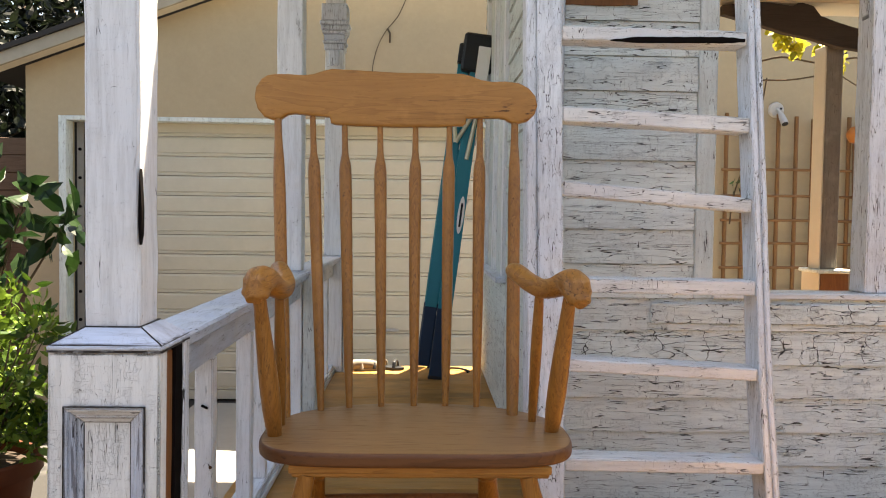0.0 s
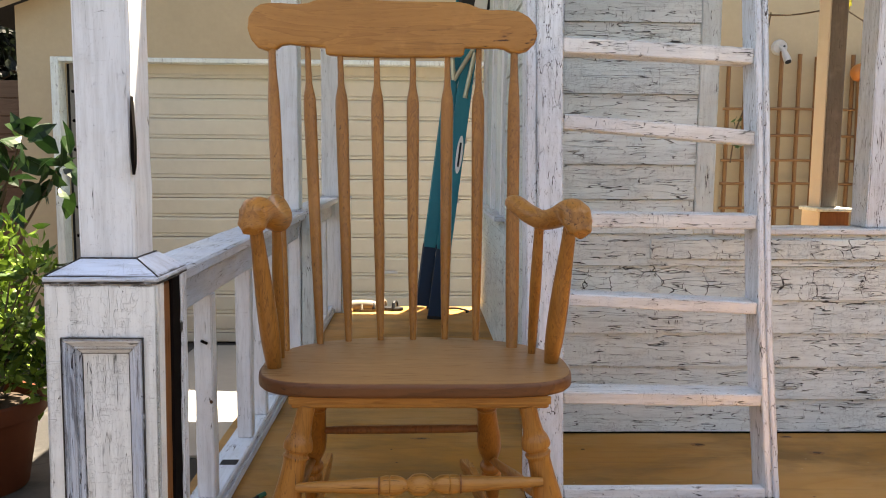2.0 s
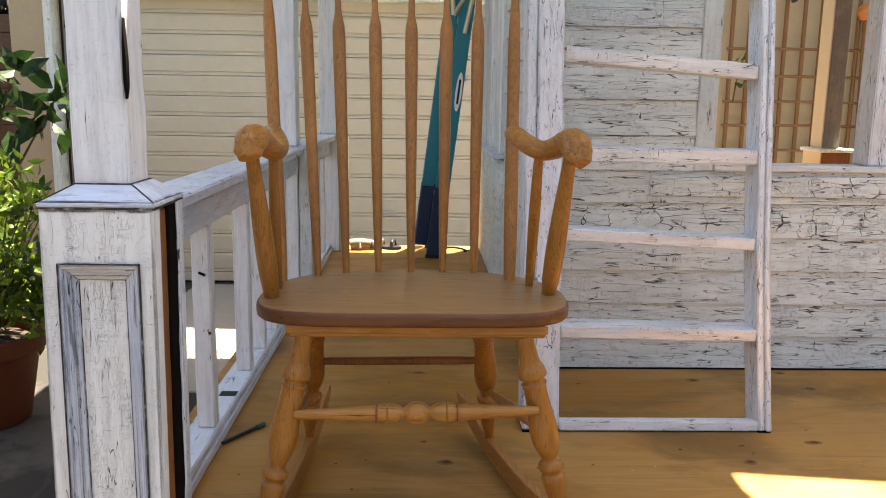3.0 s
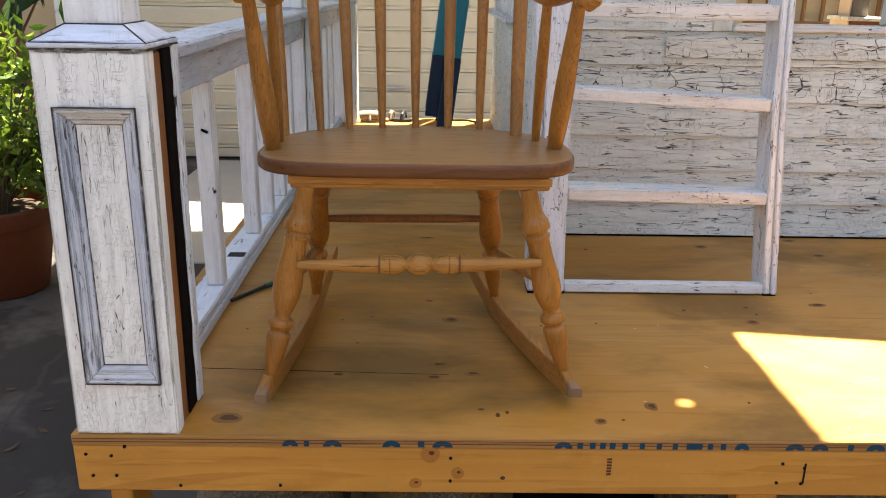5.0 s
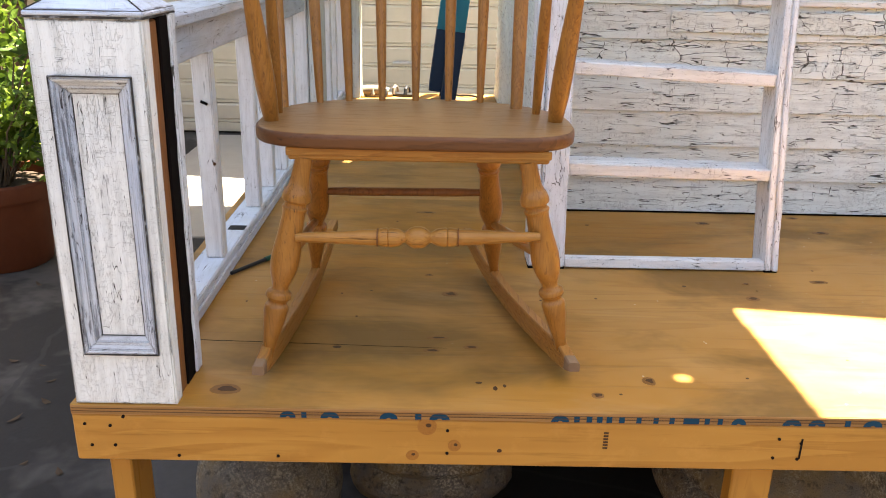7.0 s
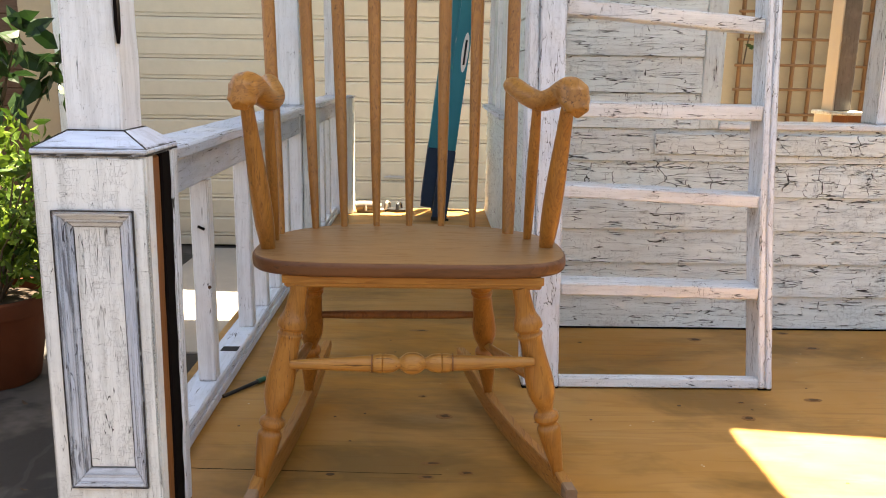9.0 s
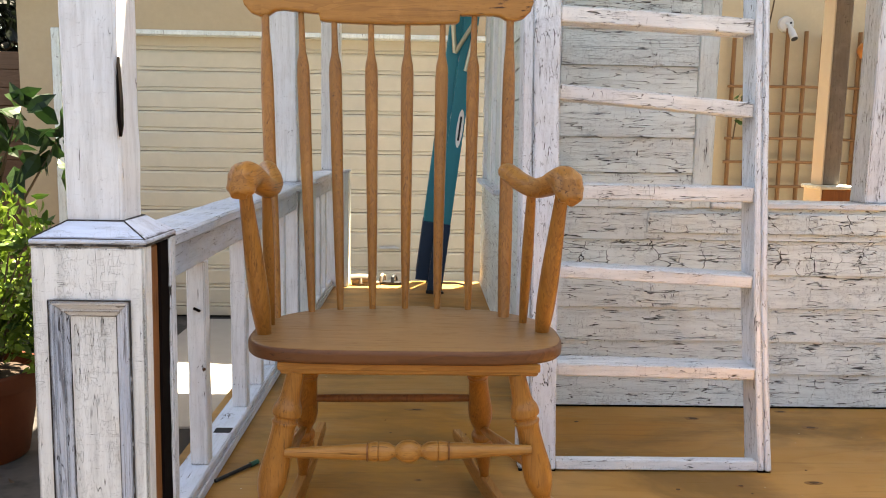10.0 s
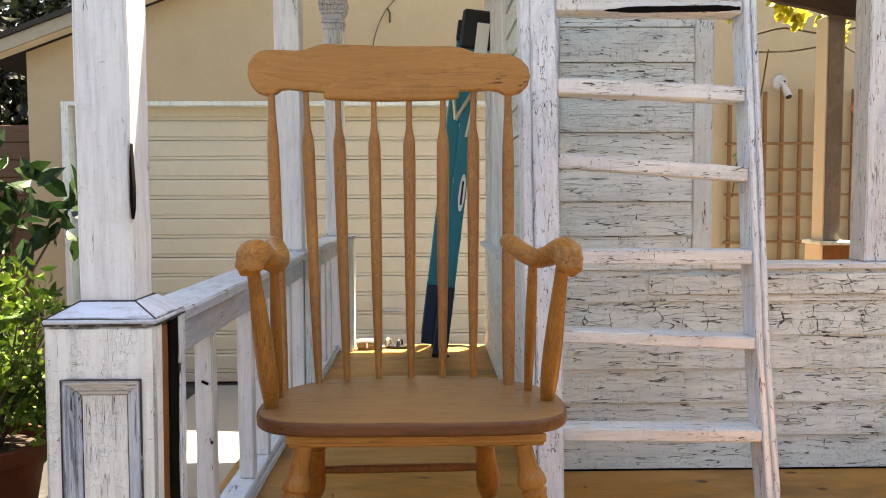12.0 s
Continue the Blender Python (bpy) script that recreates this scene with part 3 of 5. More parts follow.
def front_pedestal():
    p = thing("porch_pedestal", (-0.531, 0.09, 0), "distressed white panelled porch pedestal with square post", "pedestal")
    x0, x1 = -0.618, -0.442
    bm = bmesh.new()
    rings = [[bm.verts.new(v) for v in ((a, y, c), (b, y, c), (b, y, d), (a, y, d))] for a, b, c, d in ((x0, x1, 0, 0.615), (-0.5906, -0.4634, 0.0923, 0.5357)) for y in (0.003, 0.034)]
    for k in range(4):
        m = (k + 1) % 4
        bm.faces.new((rings[0][k], rings[0][m], rings[2][m], rings[2][k]))
        bm.faces.new((rings[1][m], rings[1][k], rings[3][k], rings[3][m]))
        bm.faces.new((rings[0][m], rings[0][k], rings[1][k], rings[1][m]))
        bm.faces.new((rings[2][k], rings[2][m], rings[3][m], rings[3][k]))
    bmesh.ops.bevel(bm, geom=[e for e in bm.edges if all(v in rings[0] for v in e.verts)], offset=0.003, segments=2, affect="EDGES")
    part("face_board", bm, M_FACE, p)
    part("inner_strip", rough_edges(box(x0 + 0.004, x1 - 0.002, 0.0345, 0.070, 0, 0.612, 0.003), 10, 0.001, 25, 2), M_BROWN, p, "bare brown wood strip")
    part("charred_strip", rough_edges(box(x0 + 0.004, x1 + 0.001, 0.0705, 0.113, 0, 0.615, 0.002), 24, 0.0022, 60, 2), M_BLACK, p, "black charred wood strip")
    part("back_board", rough_edges(box(x0, x1 + 0.004, 0.1135, 0.142, 0, 0.618, 0.003), 14, 0.0012, 30, 2), M_SPLITPOST, p)
    for q, d in ((0.0, -0.0022), (0.0085, 0.0065), (0.0262, 0.0163)):
        for g0, g1, e0, e1 in ((-0.5905 + q, -0.5890 + q, 0.0925 + q, 0.5355 - q), (-0.4650 - q, -0.4635 - q, 0.0925 + q, 0.5355 - q)):
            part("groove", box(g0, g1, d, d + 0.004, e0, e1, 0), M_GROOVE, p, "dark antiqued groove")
        for e in (0.0925 + q, 0.5345 - q):
            part("groove", box(-0.5905 + q, -0.4635 - q, d, d + 0.004, e, e + 0.0014, 0), M_GROOVE, p, "dark antiqued groove")
    panel = part("panel", box(-0.590, -0.464, 0.018, 0.034, 0.093, 0.535, 0.001), M_FACE, p)
    frame_moulding(panel, -0.590, -0.464, 0.093, 0.535, 0.0178)
    part("cap", rough_edges(box(x0 - 0.001, x1 + 0.004, 0.0, 0.1445, 0.6185, 0.6255, 0.002), 6, 0.001, 30, 0), M_CAP, p)
    part("groove", box(x0 - 0.001, x1 + 0.003, 0.0015, 0.1445, 0.6152, 0.6184, 0), M_GROOVE, p, "dark groove under the cap")
    part("groove", box(-0.6160, -0.4400, 0.0015, 0.1420, 0.6256, 0.6264, 0), M_GROOVE, p, "dark groove under the skirt")
    part("groove", box(-0.5665, -0.4795, 0.0255, 0.1225, 0.6490, 0.6515, 0), M_GROOVE, p, "dark groove round the post foot")
    bm = bmesh.new()
    lo = [bm.verts.new(v) for v in ((-0.615, 0.003, 0.6265), (-0.441, 0.003, 0.6265), (-0.441, 0.141, 0.6265), (-0.615, 0.141, 0.6265))]
    hi = [bm.verts.new(v) for v in ((-0.566, 0.026, 0.650), (-0.478, 0.026, 0.650), (-0.478, 0.124, 0.650), (-0.566, 0.124, 0.650))]
    for i in range(4):
        bm.faces.new((lo[i], lo[(i + 1) % 4], hi[(i + 1) % 4], hi[i]))
    bm.faces.new(lo[::-1])
    bm.faces.new(hi)
    for lo_x, hi_x in ((-0.615, -0.566), (-0.441, -0.478)):
        part("groove", tube([(lo_x, 0.0028, 0.6268), (hi_x, 0.0258, 0.6503)], 0.0011, 6), M_GROOVE, p, "dark mitre line of the skirt")
    part("skirt", bm, M_CAP, p, "sloped blue-grey skirt under the post")
    part("post", rough_edges(box(-0.564, -0.482, 0.030, 0.118, 0.640, 2.2, 0.004), 40, 0.0022, 14, 2), M_POST, p)
    part("split", slab([(-0.4800, 0.024, 0.774), (-0.4770, 0.024, 0.790), (-0.4765, 0.024, 0.826), (-0.4795, 0.024, 0.888), (-0.4815, 0.024, 0.850), (-0.4822, 0.024, 0.802)], (0, 0.012, 0), 0), M_BLACK, p, "dark split along the post")
    for ob in p.children_recursive:
        if not ob.name.startswith(("post", "split")):
            for v in ob.data.vertices:
                v.co.x += max(0.0, 1 - v.co.z / 0.62) * (0.003 if v.co.x < 0 else -0.006) * min(1.0, abs(v.co.x) / 0.087)
                v.co.x += 0.011 * v.co.z / 0.62 * max(0.0, min(1.0, -v.co.x / 0.087))


front_pedestal()


def back_pedestal(y, x0, x1, capital):
    p = thing("porch_pedestal", ((x0 + x1) / 2, y + 0.06, 0), "weathered white porch half-pedestal with slim square post", "pedestal")
    part("front_board", rough_edges(box(x0, x0 + 0.10, y, y + 0.12, 0, 0.595, 0.003), 8, 0.001, 30, 2), M_POST, p)
    part("side_board", rough_edges(box(x0 + 0.103, x1, y + 0.002, y + 0.12, 0, 0.595, 0.003), 8, 0.001, 30, 2), M_TRIM, p)
    part("cap", box(x0 - 0.006, x1 + 0.006, y - 0.006, y + 0.126, 0.5955, 0.608, 0.003), M_MOULD, p)
    part("post", rough_edges(box(x0, x0 + 0.095, y + 0.01, y + 0.10, 0.6085, 2.2, 0.003), 30, 0.0015, 14, 2), M_POST, p)
    if capital:
        xc, yc = x0 + 0.0475, y + 0.055
        for h, z0, z1 in ((0.053, 1.668, 1.700), (0.060, 1.7005, 1.714), (0.054, 1.7145, 1.748), (0.062, 1.7485, 1.764), (0.068, 1.7645, 1.790), (0.074, 1.7905, 1.812), (0.066, 1.8125, 1.90)):
            part("capital_moulding", box(xc - h, xc + h, yc - h, yc + h, z0, z1, 0.004), M_MOULD, p)
        part("capital_tongue", rough_edges(box(xc - 0.026, xc + 0.026, y - 0.012, y + 0.0095, 1.585, 1.667, 0.006), 4, 0.002, 30, 2), M_MOULD, p)
    return p


back_pedestal(1.86, -0.605, -0.455, False)
back_pedestal(3.02, -0.565, -0.425, True)


def railing(y0, y1, balusters):
    r = thing("porch_railing", (-0.535, (y0 + y1) / 2, 0), "chipped white wooden porch railing with square balusters", "railing")
    part("handrail", rough_edges(box(-0.590, -0.480, y0, y1, 0.578, 0.604, 0.005), 16, 0.0018, 18, 1), M_RAIL, r)
    part("upper_rail", rough_edges(box(-0.550, -0.512, y0, y1, 0.505, 0.5775, 0.003), 12, 0.0012, 20, 1), M_RAIL, r)
    part("bottom_rail", rough_edges(box(-0.578, -0.508, y0, y1, 0, 0.038, 0.004), 16, 0.0012, 20, 1), M_RAIL, r)
    part("shoe_moulding", rough_edges(box(-0.5075, -0.500, y0, y1, 0, 0.022, 0.002), 12, 0.0008, 20, 1), M_RAIL, r)
    for y in balusters:
        part("baluster", rough_edges(box(-0.554, -0.513, y, y + 0.036, 0.0382, 0.5048, 0.003), 10, 0.0014, 22, 2), M_POST, r)
    return r


rail = railing(0.1425, 1.8595, (0.585, 0.985, 1.19, 1.40, 1.60))
part("mortise", box(-0.556, -0.514, 0.79, 0.825, 0.0375, 0.0385, 0), M_SHADOWGAP, rail, "dark slot of a missing baluster")
part("nail", tube([(-0.5375, 0.583, 0.400), (-0.5235, 0.580, 0.3945)], 0.0032, 8), M_BLACK, rail, "black bent nail head")
part("nail_hole", turned((-0.5185, 0.5835, 0.262), (-0.5185, 0.586, 0.262), [(0, 0.0038), (1, 0.0038)], 10), M_KNOT, rail, "rusty nail hole")
railing(1.9805, 3.0195, (2.18, 2.38, 2.58, 2.78))

# ---- the little house front ----
WY = 1.148


def siding(parent, name, x0, x1, y, z0, z1, pitch=0.0995, along="x"):
    z = z0
    while z < z1 - 0.01:
        top = min(z + pitch - 0.0015, z1)
        if along == "x":
            outline = [(x0, y - 0.013, z), (x0, y - 0.006, top), (x0, y + 0.004, top), (x0, y + 0.004, z)]
            depth = (x1 - x0, 0, 0)
        else:
            outline = [(y - 0.013, x0, z), (y - 0.006, x0, top), (y + 0.004, x0, top), (y + 0.004, x0, z)]
            depth = (0, x1 - x0, 0)
        bm = slab(outline, depth, 0)
        part("board", bm, M_SIDING if along == "x" else M_SIDE, parent)
        z += pitch


front = tagged(part("wall_front", box(0.35, PX1, WY + 0.004, WY + 0.09, 0, 0.592, 0), M_TRIM), "white clapboard porch wall with cracked paint", "wall", kind="structure")
# black strip paints the dark gap below the lowest board
part("base_strip", rough_edges(box(0.344, PX1, WY - 0.0165, WY - 0.0132, 0, 0.005, 0), 30, 0.0008, 20, 0), M_BLACK, front, "thin black strip standing for the gap shadow under the siding")
siding(front, "board", 0.344, PX1, WY, 0.003, 0.592)
upper = tagged(part("wall_upper", box(0.35, 0.731, WY + 0.004, WY + 0.09, 0.5925, 2.2, 0), M_TRIM), "white clapboard wall beside the opening", "wall", kind="structure")
siding(upper, "board", 0.344, 0.731, WY, 0.5935, 2.2)
part("bare_patch", rough_edges(box(0.343, 0.55, WY - 0.016, WY - 0.010, 1.43, 1.52, 0.001), 8, 0.004, 30, 0), M_BROWN, upper, "bare brown wood where paint is gone")
part("jamb", rough_edges(box(0.732, 0.788, WY - 0.014, WY + 0.095, 0.593, 2.2, 0.003), 20, 0.001, 20, 2), M_TRIM, upper)
part("sill", rough_edges(box(0.789, PX1, WY - 0.02, WY + 0.10, 0.5925, 0.612, 0.004), 20, 0.001, 20, 0), M_LADDER_X, front)
part("sill_board", rough_edges(box(0.608, 1.60, WY - 0.019, WY - 0.0135, 0.520, 0.580, 0.002), 20, 0.0012, 20, 0), M_SIDING, front)
part("corner_board", rough_edges(box(0.264, 0.342, WY - 0.02, WY + 0.06, 0, 2.2, 0.004), 30, 0.0012, 20, 2), M_SPLITPOST, upper)

side = tagged(part("wall_side", box(0.292, 0.36, WY + 0.0605, 3.20, 0, 2.2, 0), M_TRIM), "pale green-white clapboard side wall", "wall", kind="structure")
siding(side, "board", WY + 0.0605, 2.02, 0.286, 0.003, 2.2, 0.1013, "y")
siding(side, "board", 2.98, 3.20, 0.286, 0.003, 2.2, 0.1013, "y")
siding(side, "board", 2.03, 2.97, 0.286, 0.003, 0.55, 0.1013, "y")
win = tagged(part("window_1", box(0.280, 0.292, 2.06, 2.94, 0.58, 1.9, 0), M_TRIM), "boarded white window on the side wall", "window", kind="structure")
for y in (2.03, 2.47, 2.92):
    part("window_frame", box(0.262, 0.286, y, y + 0.05, 0.581, 1.9, 0.003), M_POST, win)
part("window_sill", box(0.235, 0.289, 2.0, 3.0, 0.560, 0.580, 0.003), M_RAIL, win)


def porch_post():
    p = thing("porch_post", (1.315, 1.24, 0.612), "chipped white porch post with curved bracket", "post")
    part("shaft", rough_edges(box(1.245, 1.336, WY + 0.0, WY + 0.09, 0.6122, 1.698, 0.004), 24, 0.0015, 16, 2), M_SPLITPOST, p)
    arc = [(1.2445 - 0.34 + 0.34 * math.cos(a), WY + 0.02, 1.42 + 0.34 * math.sin(a)) for a in (radians(d) for d in range(0, 46, 5))]
    bm = slab(arc + [(1.138, WY + 0.02, 1.698), (1.2445, WY + 0.02, 1.698)], (0, 0.05, 0), 0.003)
    part("bracket", bm, M_SPLITPOST, p)

    part("header", rough_edges(box(0.789, PX1, WY + 0.005, WY + 0.085, 1.70, 1.80, 0.004), 20, 0.001, 16, 0), M_LADDER_X, p)


porch_post()

# ---- ladder ----


def old_ladder():
    p = thing("wooden_ladder", (0.535, 0.75, 0), "old white-painted wooden ladder with flat worn treads", "ladder")
    lean = 0.15

    def leaning(bm):
        for v in bm.verts:
            v.co.y += lean * v.co.z - 0.06
            v.co.x = -0.05 + (v.co.x + 0.05) * 0.97
            if v.co.x > 0.7:
                v.co.x -= 0.013 * min(1.0, v.co.z / 0.4)
        return bm

    part("side_rail", leaning(rough_edges(box(0.232, 0.296, 0.715, 0.745, 0.004, 2.4, 0.003), 40, 0.0014, 18, 2)), M_SPLITPOST, p)
    part("side_rail", leaning(rough_edges(box(0.797, 0.8145, 0.715, 0.80, 0.004, 2.4, 0.003), 40, 0.0014, 18, 2)), M_SPLITPOST, p)
    part("edge_strip", leaning(rough_edges(box(0.815, 0.830, 0.712, 0.74, 0.004, 2.4, 0.003), 40, 0.0014, 18, 2)), M_SPLITPOST, p)
    part("inner_strip", leaning(box(0.205, 0.2315, 0.72, 0.80, 0.004, 2.4, 0.003)), M_SPLITPOST, p)
    part("bottom_bar", leaning(rough_edges(box(0.297, 0.7965, 0.716, 0.745, 0.004, 0.026, 0.002), 20, 0.0008, 20, 0)), M_LADDER_X, p)
    for x0, x1 in ((0.206, 0.296), (0.7975, 0.829)):
        part("foot_pad", leaning(box(x0, x1, 0.717, 0.79, 0, 0.0038, 0)), M_BLACK, p, "thin black foot pad")
    for zl, zr, t in ((0.206, 0.199, 0.030), (0.444, 0.424, 0.030), (0.637, 0.634, 0.036), (0.880, 0.845, 0.036), (1.071, 1.050, 0.038), (1.285, 1.279, 0.036), (1.50, 1.495, 0.036)):
        bm = box(0.297, 0.7965, 0.722, 0.80, 0, t, 0.003)
        rough_edges(bm, 20, 0.0012, 24, 0)
        for v in bm.verts:
            v.co.z += 0.024 + 0.97 * (zl + (zr - zl) * (v.co.x - 0.297) / 0.478)
            v.co.y += lean * zl - 0.06
            v.co.x = -0.05 + (v.co.x + 0.05) * 0.97 - (0.013 * min(1.0, zl / 0.4) if v.co.x > 0.6 else 0.0)
        tread = part("tread", bm, M_LADDER_X, p)
        if zl == 1.285:
            top, low = [], []
            for i in range(24):
                x = 0.410 + 0.342 * i / 23
                h = 0.0085 * min(1.0, 4.5 * i / 23 + 0.08, 0.35 + 5 * (1 - i / 23)) + 0.0015 * noise.noise(Vector((x * 70, 0, 0))) + 0.002 * noise.noise(Vector((x * 200, 0, 0)))
                top.append((x, 0.662 + lean * zl - 0.003, 1.2715 + 0.005 * i / 23 + h))
                low.append((x, 0.662 + lean * zl - 0.003, 1.2705 + 0.005 * i / 23 - h * 0.7))
            part("burn", slab(top + low[::-1], (0, 0.006, 0), 0), M_BLACK, tread, "black burn along the tread")


old_ladder()

# ---- rocking chair ----


def rocking_chair():
    c = thing("rocking_chair", (-0.065, 0.33, 0), "sanded oak rocking chair with spindle back and carved arms", "chair")
    cx = -0.064
    # seat: broad, rounded front corners, round back
    n = 72
    outline = []
    for i in range(n):
        a = 2 * math.pi * i / n
        s, k = math.sin(a), math.cos(a)
        ex = 0.42 if s < 0 else 0.85
        x = 0.276 * math.copysign(abs(k) ** ex, k)
        y = 0.275 + (0.162 if s < 0 else 0.205) * math.copysign(abs(s) ** (0.55 if s < 0 else 1.0), s)
        outline.append((cx + x, y, 0.409))
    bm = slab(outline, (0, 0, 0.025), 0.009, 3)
    seat = part("seat", bm, M_SEAT, c, "dusty brown oak seat with a darker edge", True)
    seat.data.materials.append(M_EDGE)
    # faces that point sideways or down take the darker wood
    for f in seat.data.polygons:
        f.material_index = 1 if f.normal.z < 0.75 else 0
    part("seat_frame", rough_edges(box(-0.272, 0.160, 0.138, 0.40, 0.386, 0.4088, 0.003), 4, 0.0004, 20, 0), M_OAK_X, c)
    part("frame_moulding", box(-0.275, 0.163, 0.134, 0.1375, 0.394, 0.4085, 0.0015), M_OAK_X, c)

    leg = smoothed([(0, 0.016), (0.06, 0.0165), (0.13, 0.019), (0.17, 0.0255), (0.205, 0.0265), (0.215, 0.021), (0.232, 0.0205), (0.242, 0.024), (0.27, 0.021),
                    (0.36, 0.0225), (0.47, 0.0265), (0.55, 0.0250), (0.62, 0.0165), (0.645, 0.0155), (0.66, 0.0225), (0.685, 0.024), (0.70, 0.019),
                    (0.715, 0.0175), (0.735, 0.0225), (0.78, 0.0215), (0.88, 0.016), (0.95, 0.012), (1.0, 0.0115)], 4)
    feet = {}
    for name, top, foot in (("fl", (-0.247, 0.15, 0.388), (-0.319, 0.112, 0.036)), ("fr", (0.125, 0.15, 0.388), (0.206, 0.150, 0.042)),
                            ("bl", (-0.256, 0.385, 0.388), (-0.292, 0.52, 0.045)), ("br", (0.070, 0.385, 0.388), (0.106, 0.52, 0.045))):
        part("leg", turned(top, foot, [(t, 0.93 * r) for t, r in leg], 22), M_OAK_Z, c, "", True)
        feet[name] = (Vector(top), Vector(foot))
    for f, b, s in (("fl", "bl", -1), ("fr", "br", 1)):
        pf, pb = feet[f][1], feet[b][1]
        bm = bmesh.new()
        rings = []
        for i in range(33):
            t = -0.15 + 1.69 * i / 32
            p = pf.lerp(pb, t)
            z = 0.55 * (p.y - 0.40) ** 2 * (1 if p.y > 0.4 else 0.38)
            e = min(i, 32 - i)
            h = (0.017, 0.028, 0.037, 0.043)[min(e, 3)]
            z += (0.006, 0.002, 0.0, 0.0)[min(e, 3)]
            rings.append([bm.verts.new((p.x + dx, p.y, z + dz)) for dx, dz in ((-0.010, 0.002), (-0.008, 0), (0.008, 0), (0.010, 0.002), (0.010, h - 0.003), (0.008, h), (-0.008, h), (-0.010, h - 0.003))])
        for a, b2 in zip(rings, rings[1:]):
            for k in range(8):
                bm.faces.new((a[k], a[(k + 1) % 8], b2[(k + 1) % 8], b2[k]))
        bm.faces.new(rings[0][::-1])
        bm.faces.new(rings[-1])
        rocker = part("rocker", bm, M_OAK_Y, c)
        rocker.data.materials.append(M_ENDGRAIN)
        tip = min(v.co.y for v in rocker.data.vertices)
        for f2 in rocker.data.polygons:
            f2.material_index = 1 if f2.center.y < tip + 0.012 else 0

    bulb = smoothed([(0, 0.0075), (0.06, 0.009), (0.2, 0.0115), (0.30, 0.014), (0.335, 0.0135), (0.34, 0.0145), (0.36, 0.0165), (0.375, 0.0165), (0.38, 0.0145), (0.385, 0.0165), (0.42, 0.015), (0.445, 0.0095),
                     (0.452, 0.011), (0.475, 0.0175), (0.5, 0.019), (0.525, 0.0175), (0.548, 0.011), (0.555, 0.0095), (0.58, 0.015), (0.615, 0.0165), (0.62, 0.0145), (0.625, 0.0165), (0.64, 0.0165),
                     (0.66, 0.0145), (0.665, 0.0135), (0.70, 0.014), (0.8, 0.0115), (0.94, 0.009), (1, 0.0075)], 3)
    part("front_stretcher", turned((-0.262, 0.122, 0.256), (0.150, 0.124, 0.264), bulb, 18), M_OAK_X, c, "turned stretcher with ball and rings", True)
    for t in (0.335, 0.368, 0.632, 0.665):
        m = Vector((-0.262, 0.122, 0.256)).lerp(Vector((0.150, 0.124, 0.264)), t)
        part("groove", turned(m - Vector((0.0011, 0, 0)), m + Vector((0.0011, 0, 0)), [(0, 0.0162), (1, 0.0162)], 18), M_BROWN, c, "dark turned groove")
    part("rear_stretcher", turned((-0.272, 0.44, 0.246), (0.085, 0.44, 0.250), [(0, 0.007), (0.2, 0.009), (0.8, 0.009), (1, 0.007)], 12), M_BROWN, c, "dark brown rear stretcher", True)
    for f, b in (("fl", "bl"), ("fr", "br")):
        a = feet[f][0].lerp(feet[f][1], 0.50)
        d = feet[b][0].lerp(feet[b][1], 0.62)
        part("side_stretcher", turned(a, d, smoothed([(0, 0.007), (0.3, 0.010), (0.5, 0.0125), (0.7, 0.010), (1, 0.007)], 4), 14), M_OAK_Y, c, "", True)

    # back: six arrow spindles and two outer posts under a shaped crest
    bases = ((-0.255, 0.409), (-0.201, 0.434), (-0.137, 0.446), (-0.071, 0.452), (-0.006, 0.456), (0.057, 0.447))
    tops = (-0.291, -0.225, -0.150, -0.075, -0.003, 0.061)
    arrow = smoothed([(0, 0.0065), (0.10, 0.0085), (0.3, 0.0108), (0.55, 0.0125), (0.72, 0.0135), (0.80, 0.0130), (0.835, 0.0095), (0.87, 0.0070), (1, 0.0062)], 4)
    for (bx, by), tx in zip(bases, tops):
        ty, tx = 0.584 + 0.030 * (1 - ((tx + 0.115) / 0.29) ** 2), -0.06 + (tx + 0.06) * 1.047
        part("spindle", turned((bx, by, 0.430), (tx, ty, 1.047), arrow, 16), M_OAK_Z, c, "", True)
    outer = smoothed([(0, 0.0115), (0.2, 0.0135), (0.42, 0.0135), (0.5, 0.0125), (0.7, 0.013), (0.82, 0.0115), (0.9, 0.0085), (1, 0.0078)], 4)
    part("back_post", turned((-0.318, 0.355, 0.430), (-0.376, 0.592, 1.046), outer, 18), M_OAK_Z, c, "", True)
    part("back_post", turned((0.124, 0.385, 0.430), (0.142, 0.592, 1.046), outer, 18), M_OAK_Z, c, "", True)
    upper_line = [(-0.367, 1.113), (-0.340, 1.114), (-0.312, 1.113), (-0.290, 1.116), (-0.268, 1.1245), (-0.249, 1.129), (-0.20, 1.1275), (-0.115, 1.1245), (-0.03, 1.124), (0.019, 1.1235), (0.040, 1.119), (0.062, 1.110), (0.085, 1.106), (0.11, 1.107), (0.14, 1.103)]
    right_end = [(0.160, 1.092), (0.174, 1.075), (0.178, 1.055), (0.172, 1.036), (0.158, 1.022), (0.140, 1.017), (0.124, 1.019), (0.112, 1.026), (0.098, 1.0285), (0.06, 1.028), (0.032, 1.0285), (0.030, 1.016), (0.024, 1.012)]
